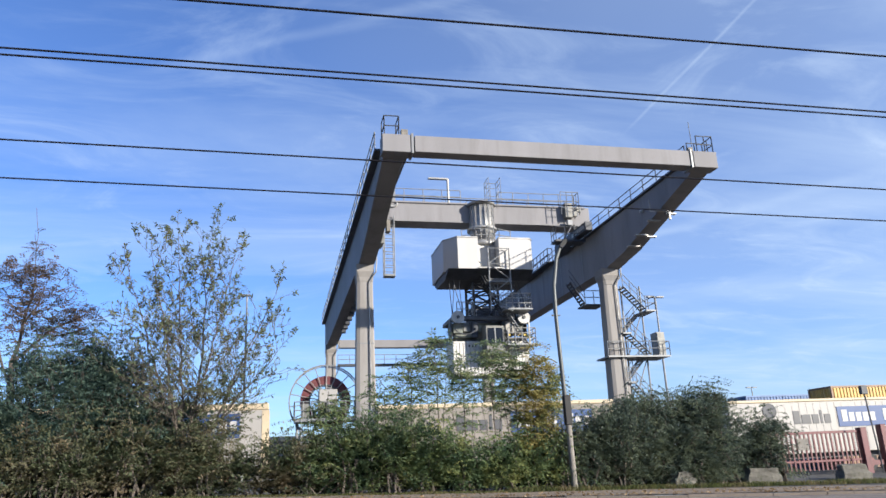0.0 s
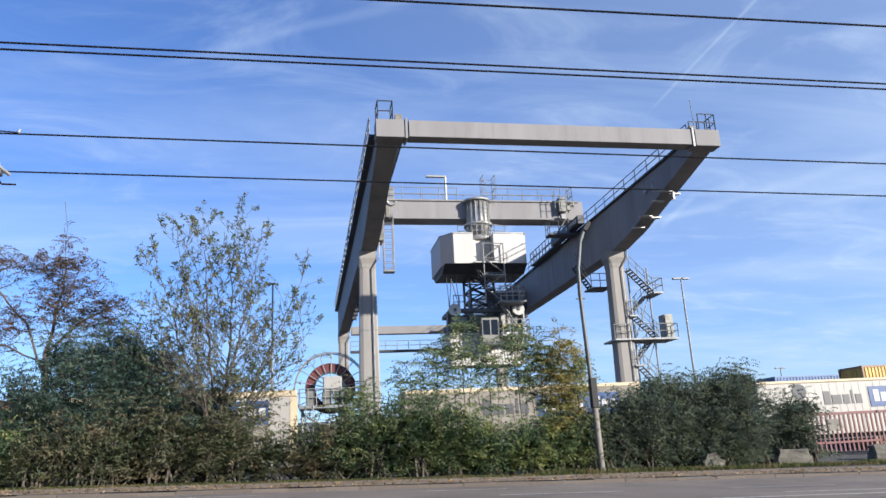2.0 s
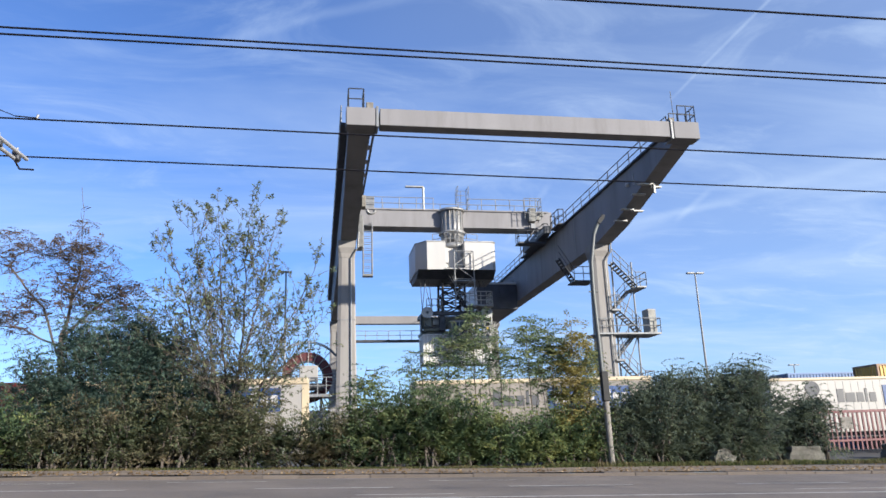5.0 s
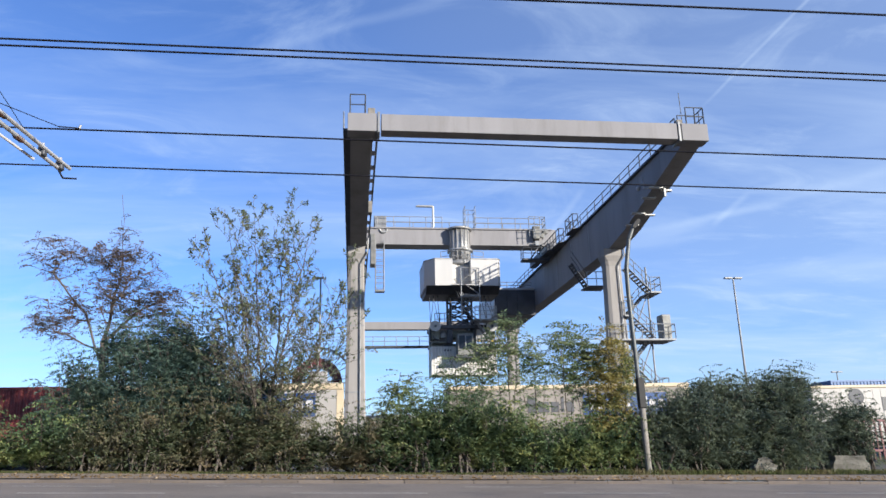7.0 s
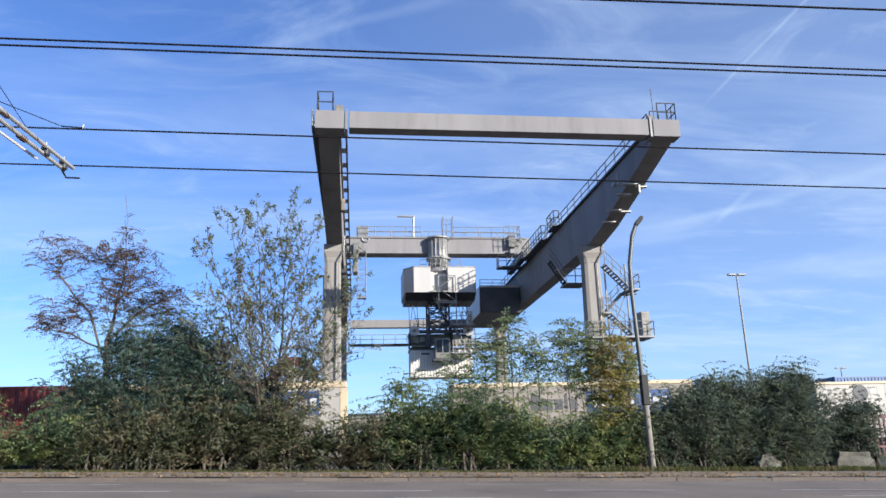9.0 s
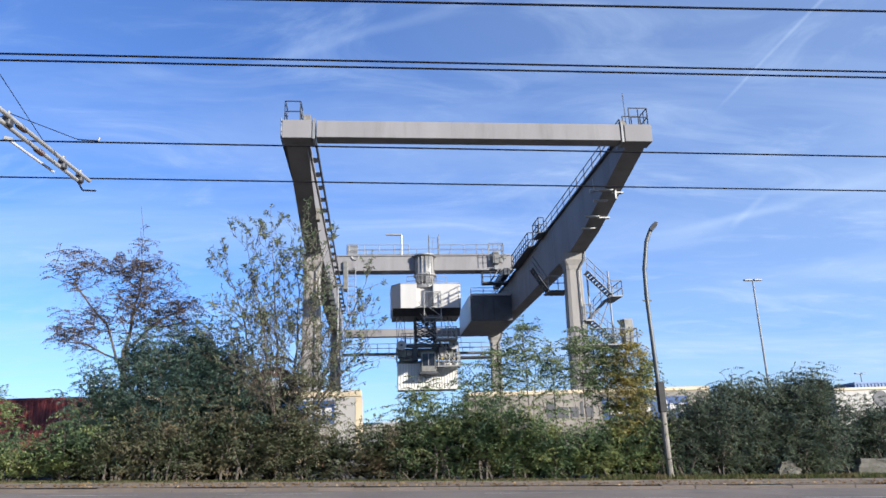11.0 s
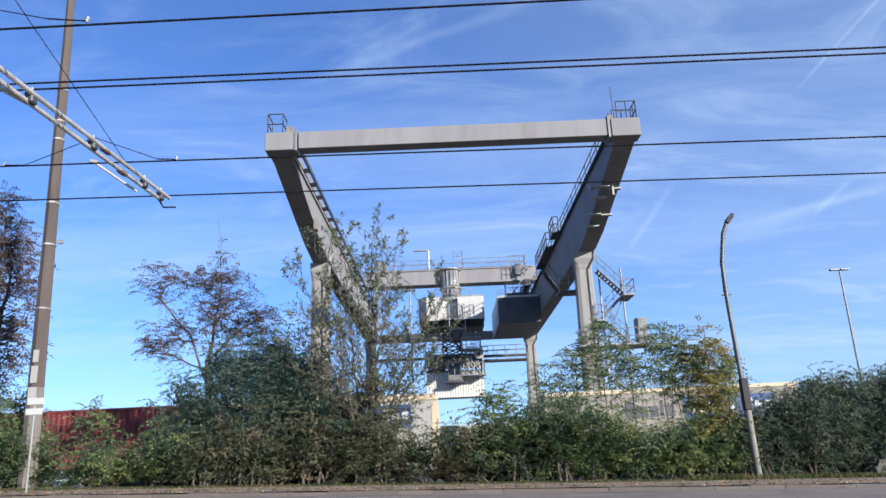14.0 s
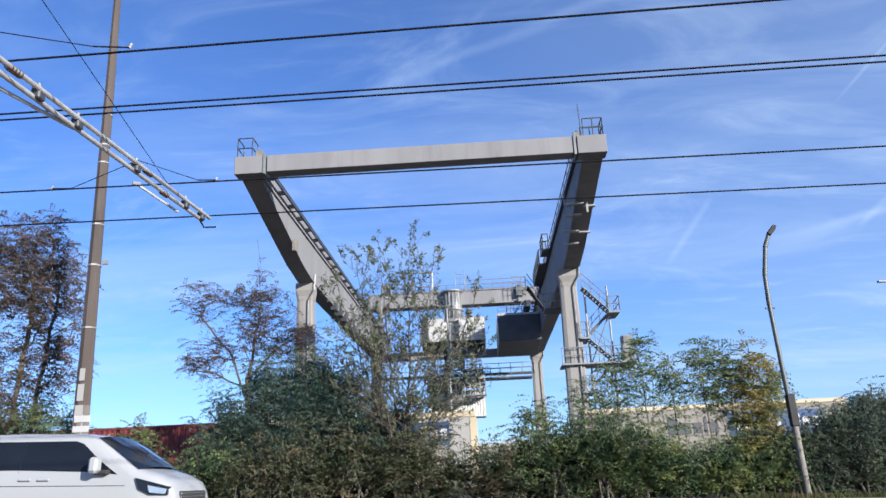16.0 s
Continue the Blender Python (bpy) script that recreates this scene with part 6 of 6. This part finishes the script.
def build_gate():
    """Red bar fence, gate posts, barrier blocks and a lamp by the yard's entrance."""
    y = 36.0
    x0, x1 = 0.700 * y, 0.868 * y
    g = yard_z(29)
    t = thing("fence", (x0, y, g), "red steel bar fence beside the yard gate", "fence")
    top = EYE + 0.0255 * y - g
    part("top_rail", B(0, x1 - x0, -0.05, 0.05, top - 0.14, top, 0.01), M_FENCE, t)
    part("bottom_rail", B(0, x1 - x0, -0.05, 0.05, 0.62, 0.74, 0.01), M_FENCE, t)
    n = 22
    bars = mesh_of(B(-0.045, 0.045, -0.03, 0.03, 0.2, top - 0.14), "bar", M_FENCE)
    for i in range(n):
        ob = new("bar", bars)
        ob.parent = t
        ob.matrix_basis = Matrix.Translation(((i + 0.5) * (x1 - x0) / n, 0, 0))
    part("post", B(x1 - x0, x1 - x0 + 0.42, -0.2, 0.2, -0.1, top + 0.12, 0.03), M_FENCE, t, "thick red gate post")
    part("post", B(-0.2, 0.0, -0.1, 0.1, -0.1, top, 0.02), M_FENCE, t)
    part("notice", B(2.1, 2.75, -0.09, -0.06, top - 0.95, top - 0.35), M_CONCRETE, t, "small grey notice plate")
    xg = 0.905 * y
    t = thing("gate", (xg, y, g), "red steel bar gate of the yard", "gate")
    part("post", B(0, 0.36, -0.2, 0.2, -0.1, top + 0.25, 0.03), M_FENCE, t)
    part("top_rail", B(0.36, 5.0, -0.05, 0.05, top + 0.0, top + 0.14), M_FENCE, t)
    part("bottom_rail", B(-1.2, 5.0, -0.06, 0.06, 0.35, 0.6), M_FENCE, t)
    for i in range(22):
        ob = new("bar", bars)
        ob.parent = t
        ob.matrix_basis = Matrix.Translation((0.5 + i * 0.2, 0, 0))
    concrete_block(0.563 * 27.6, 27.6, 1.05, 0.5, 4, 0.5)
    concrete_block(0.702 * 30.2 - 0.35, 30.2, 1.65, 0.62, -3)
    concrete_block(0.845 * 31.0, 31.0, 1.7, 0.68, 5)
    # small lamp by the gate
    x, yy = 0.893 * 35, 35.0
    g = yard_z(x)
    t = thing("gate_lamp", (x, yy, g), "thin dark pole with a square lamp by the gate", "lamp post")
    hgt = EYE + 0.083 * yy - g
    part("pole", bar(bmesh.new(), (0.25, 0, 0), (0.0, 0, hgt), 0.04, 8), M_DARK, t)
    part("lamp_head", B(-0.22, 0.18, -0.12, 0.12, hgt - 0.15, hgt + 0.3, 0.02), M_DARK, t)
    # round traffic sign in the bush
    x, yy = 22.35, 31.0
    g = ground_z(x, yy)
    t = thing("traffic_sign", (x, yy, g), "back of a round grey traffic sign in the bush", "sign")
    hgt = EYE + 0.0575 * yy - g
    part("disc", bar(bmesh.new(), (0, -0.02, hgt), (0, 0.02, hgt), 0.36, 28), M_DARK, t)
    part("post", bar(bmesh.new(), (0, 0.05, 0), (0, 0.05, hgt + 0.3), 0.035, 8), M_GALV, t)
    mast_light(0.697 * 110, 110, EYE + 0.093 * 110, 0.2)


build_gate()
build_street()


# ---- the passing van ----
def build_van():
    """Body in the van's own space: x ahead from the nose, y to its far side, z from the road."""
    van = thing("van", (-223.3, 14.5, 1.7), "white passenger van with dark tinted windows on the road", "van")

    def half(z, x):
        w = 0.985 if z < 1.1 else 0.985 - (z - 1.1) * 0.17
        return w * (1 - 0.16 * max(0, min(1, (x + 0.75) / 0.75)) ** 2)
    roof = [(-4.97, 0.9), (-4.93, 1.7), (-4.75, 1.93), (-3.4, 1.975), (-1.85, 1.945), (-1.55, 1.88), (-1.1, 1.58), (-0.70, 1.30), (-0.35, 1.20), (-0.12, 1.07), (-0.03, 0.92), (0.0, 0.62), (-0.06, 0.3)]
    bm = bmesh.new()
    # stations along the length, each an arch from sill to roof
    xs = [-4.97, -4.9, -4.6, -4.0, -3.0, -2.4, -1.85, -1.55, -1.33, -1.1, -0.9, -0.7, -0.5, -0.35, -0.2, -0.12, -0.04, 0.0]

    def top(x):
        for (xa, za), (xb, zb) in zip(roof, roof[1:]):
            if xa <= x <= xb:
                return za + (zb - za) * (x - xa) / max(1e-6, xb - xa)
        return roof[-1][1]
    grid = []
    for x in xs:
        zt = top(x) if x < -0.001 else 0.8
        row = []
        for side in (-1, 1):
            col = []
            for k in range(9):
                z = 0.28 + (zt - 0.1 - 0.28) * k / 8
                col.append(bm.verts.new((x, side * half(z, x), z)))
            w = half(zt, x)
            col.append(bm.verts.new((x - 0.01, side * (w - 0.09), zt - 0.025)))
            col.append(bm.verts.new((x - 0.01, side * (w - 0.35), zt)))
            row.append(col)
        grid.append(row[0] + row[1][::-1])
    for a, b in zip(grid, grid[1:]):
        for i in range(len(a) - 1):
            bm.faces.new((a[i], b[i], b[i + 1], a[i + 1]))
        bm.faces.new((a[-1], b[-1], b[0], a[0]))
    bm.faces.new(grid[0])
    bm.faces.new(grid[-1][::-1])
    bmesh.ops.recalc_face_normals(bm, faces=bm.faces[:])
    for f in bm.faces:
        f.smooth = True
    body = part("body", bm, M_VAN, van)

    def side_panel(outline, lift=0.006, depth=0.01):
        bm = bmesh.new()
        lo = [bm.verts.new((x, -half(z, x) - lift, z)) for x, z in outline]
        hi = [bm.verts.new((x, -half(z, x) + depth, z)) for x, z in outline]
        bm.faces.new(lo)
        n = len(outline)
        for i in range(n):
            bm.faces.new((lo[i], lo[(i + 1) % n], hi[(i + 1) % n], hi[i]))
        bmesh.ops.recalc_face_normals(bm, faces=bm.faces[:])
        return bm
    part("side_window", side_panel([(-4.75, 1.30), (-2.905, 1.29), (-2.905, 1.80), (-4.7, 1.80)]), M_GLASSDARK, van)
    part("side_window", side_panel([(-2.90, 1.29), (-1.57, 1.25), (-1.57, 1.56), (-1.80, 1.75), (-1.95, 1.80), (-2.90, 1.80)]), M_GLASSDARK, van)
    part("quarter_window", side_panel([(-1.53, 1.25), (-1.06, 1.20), (-1.36, 1.40), (-1.53, 1.53)]), M_GLASSDARK, van)
    # windscreen
    bm = bmesh.new()
    pts = []
    for f in (0.0, 0.33, 0.66, 1.0):
        x = -1.58 + f * 0.86
        z = top(x) + 0.012
        w = half(z, x) - 0.06
        pts.append([bm.verts.new((x + 0.10 * f * (1 - (abs(k - 2) / 2) ** 2), -w + 2 * w * k / 4, z + 0.02 - 0.055 * (abs(k - 2) / 2) ** 2)) for k in range(5)])
    for a, b in zip(pts, pts[1:]):
        for k in range(4):
            bm.faces.new((a[k], b[k], b[k + 1], a[k + 1]))
    part("windscreen", bm, M_GLASSDARK, van)
    part("headlight", side_panel([(-0.70, 1.14), (-0.10, 0.98), (-0.13, 0.84), (-0.42, 0.85), (-0.62, 0.95)], 0.05, 0.06), M_GLASSDARK, van, "dark headlight housing")
    part("lens", side_panel([(-0.46, 1.01), (-0.13, 0.94), (-0.16, 0.86), (-0.42, 0.88)], 0.06, 0.0), M_CHROME, van, "bright headlight lens")
    part("grille", B(-0.12, 0.012, -0.62, 0.62, 0.68, 0.90, 0.03), M_RUBBER, van, "dark front grille")
    for z in (0.72, 0.79, 0.85):
        part("grille_bar", B(-0.04, 0.022, -0.6, 0.6, z, z + 0.018), M_CHROME, van)
    m = part("mirror", B(-1.50, -1.32, -1.26, -1.04, 1.22, 1.50, 0.05), M_VAN, van, "white door mirror")
    part("mirror_foot", B(-1.46, -1.2, -1.10, -0.93, 1.20, 1.28, 0.02), M_RUBBER, m)
    for x in (-2.75, -2.40):
        part("door_handle", B(x - 0.13, x + 0.1, -1.02, -0.975, 1.10, 1.15, 0.015), M_VAN, van)
    part("window_pillar", side_panel([(-1.568, 1.25), (-1.532, 1.25), (-1.532, 1.53), (-1.568, 1.55)], 0.008), M_RUBBER, van)
    part("door_gap", side_panel([(-2.93, 0.4), (-2.92, 0.4), (-2.92, 1.28), (-2.93, 1.28)], 0.003), M_RUBBER, van)
    # shade line of the body's fold, drawn as a thin dark grey strip
    part("crease_shade", side_panel([(-4.8, 1.015), (-0.9, 1.0), (-0.9, 1.012), (-4.8, 1.03)], 0.004), M_SIGNGREY, van)
    for x in (-0.95, -3.88):
        for y in (-0.98, 0.74):
            wl = part("wheel", bar(bmesh.new(), (x, y, 0.34), (x, y + 0.24, 0.34), 0.34, 28), M_RUBBER, van)
            part("rim", bar(bmesh.new(), (x, y - 0.012 if y < 0 else y + 0.23, 0.34), (x, y + 0.02 if y < 0 else y + 0.252, 0.34), 0.22, 20), M_CHROME, wl)
    return van


van = build_van()


# ---- movement ----
def motions():
    walk(crane, [(t, pose(s - 0.06, CY, CZ + 0.09, 0, TILT, 0)) for t, s in TRAVEL])
    walk(trolley, [(t, Matrix.Translation((0, y - CY + 1.0, 0))) for t, y in TROLLEY])
    rows = []
    for i in range(17):
        x = -5.66 + 13.6 * (i - 16.0)
        rows.append((float(i), pose(x, 14.5, road_z(x - 2.4, 14.5) - 0.1, 0, 1.9 if x > -47 else 0.0, 0)))
    walk(van, rows)
    def between(rows, t):
        return float(np.interp(t, [r[0] for r in rows], [r[1] for r in rows]))
    walk(cargo, [(t, pose(s + W / 2, between(TROLLEY, t) + 0.55, 7.84, 0, TILT, 0)) for t, s in TRAVEL])


motions()
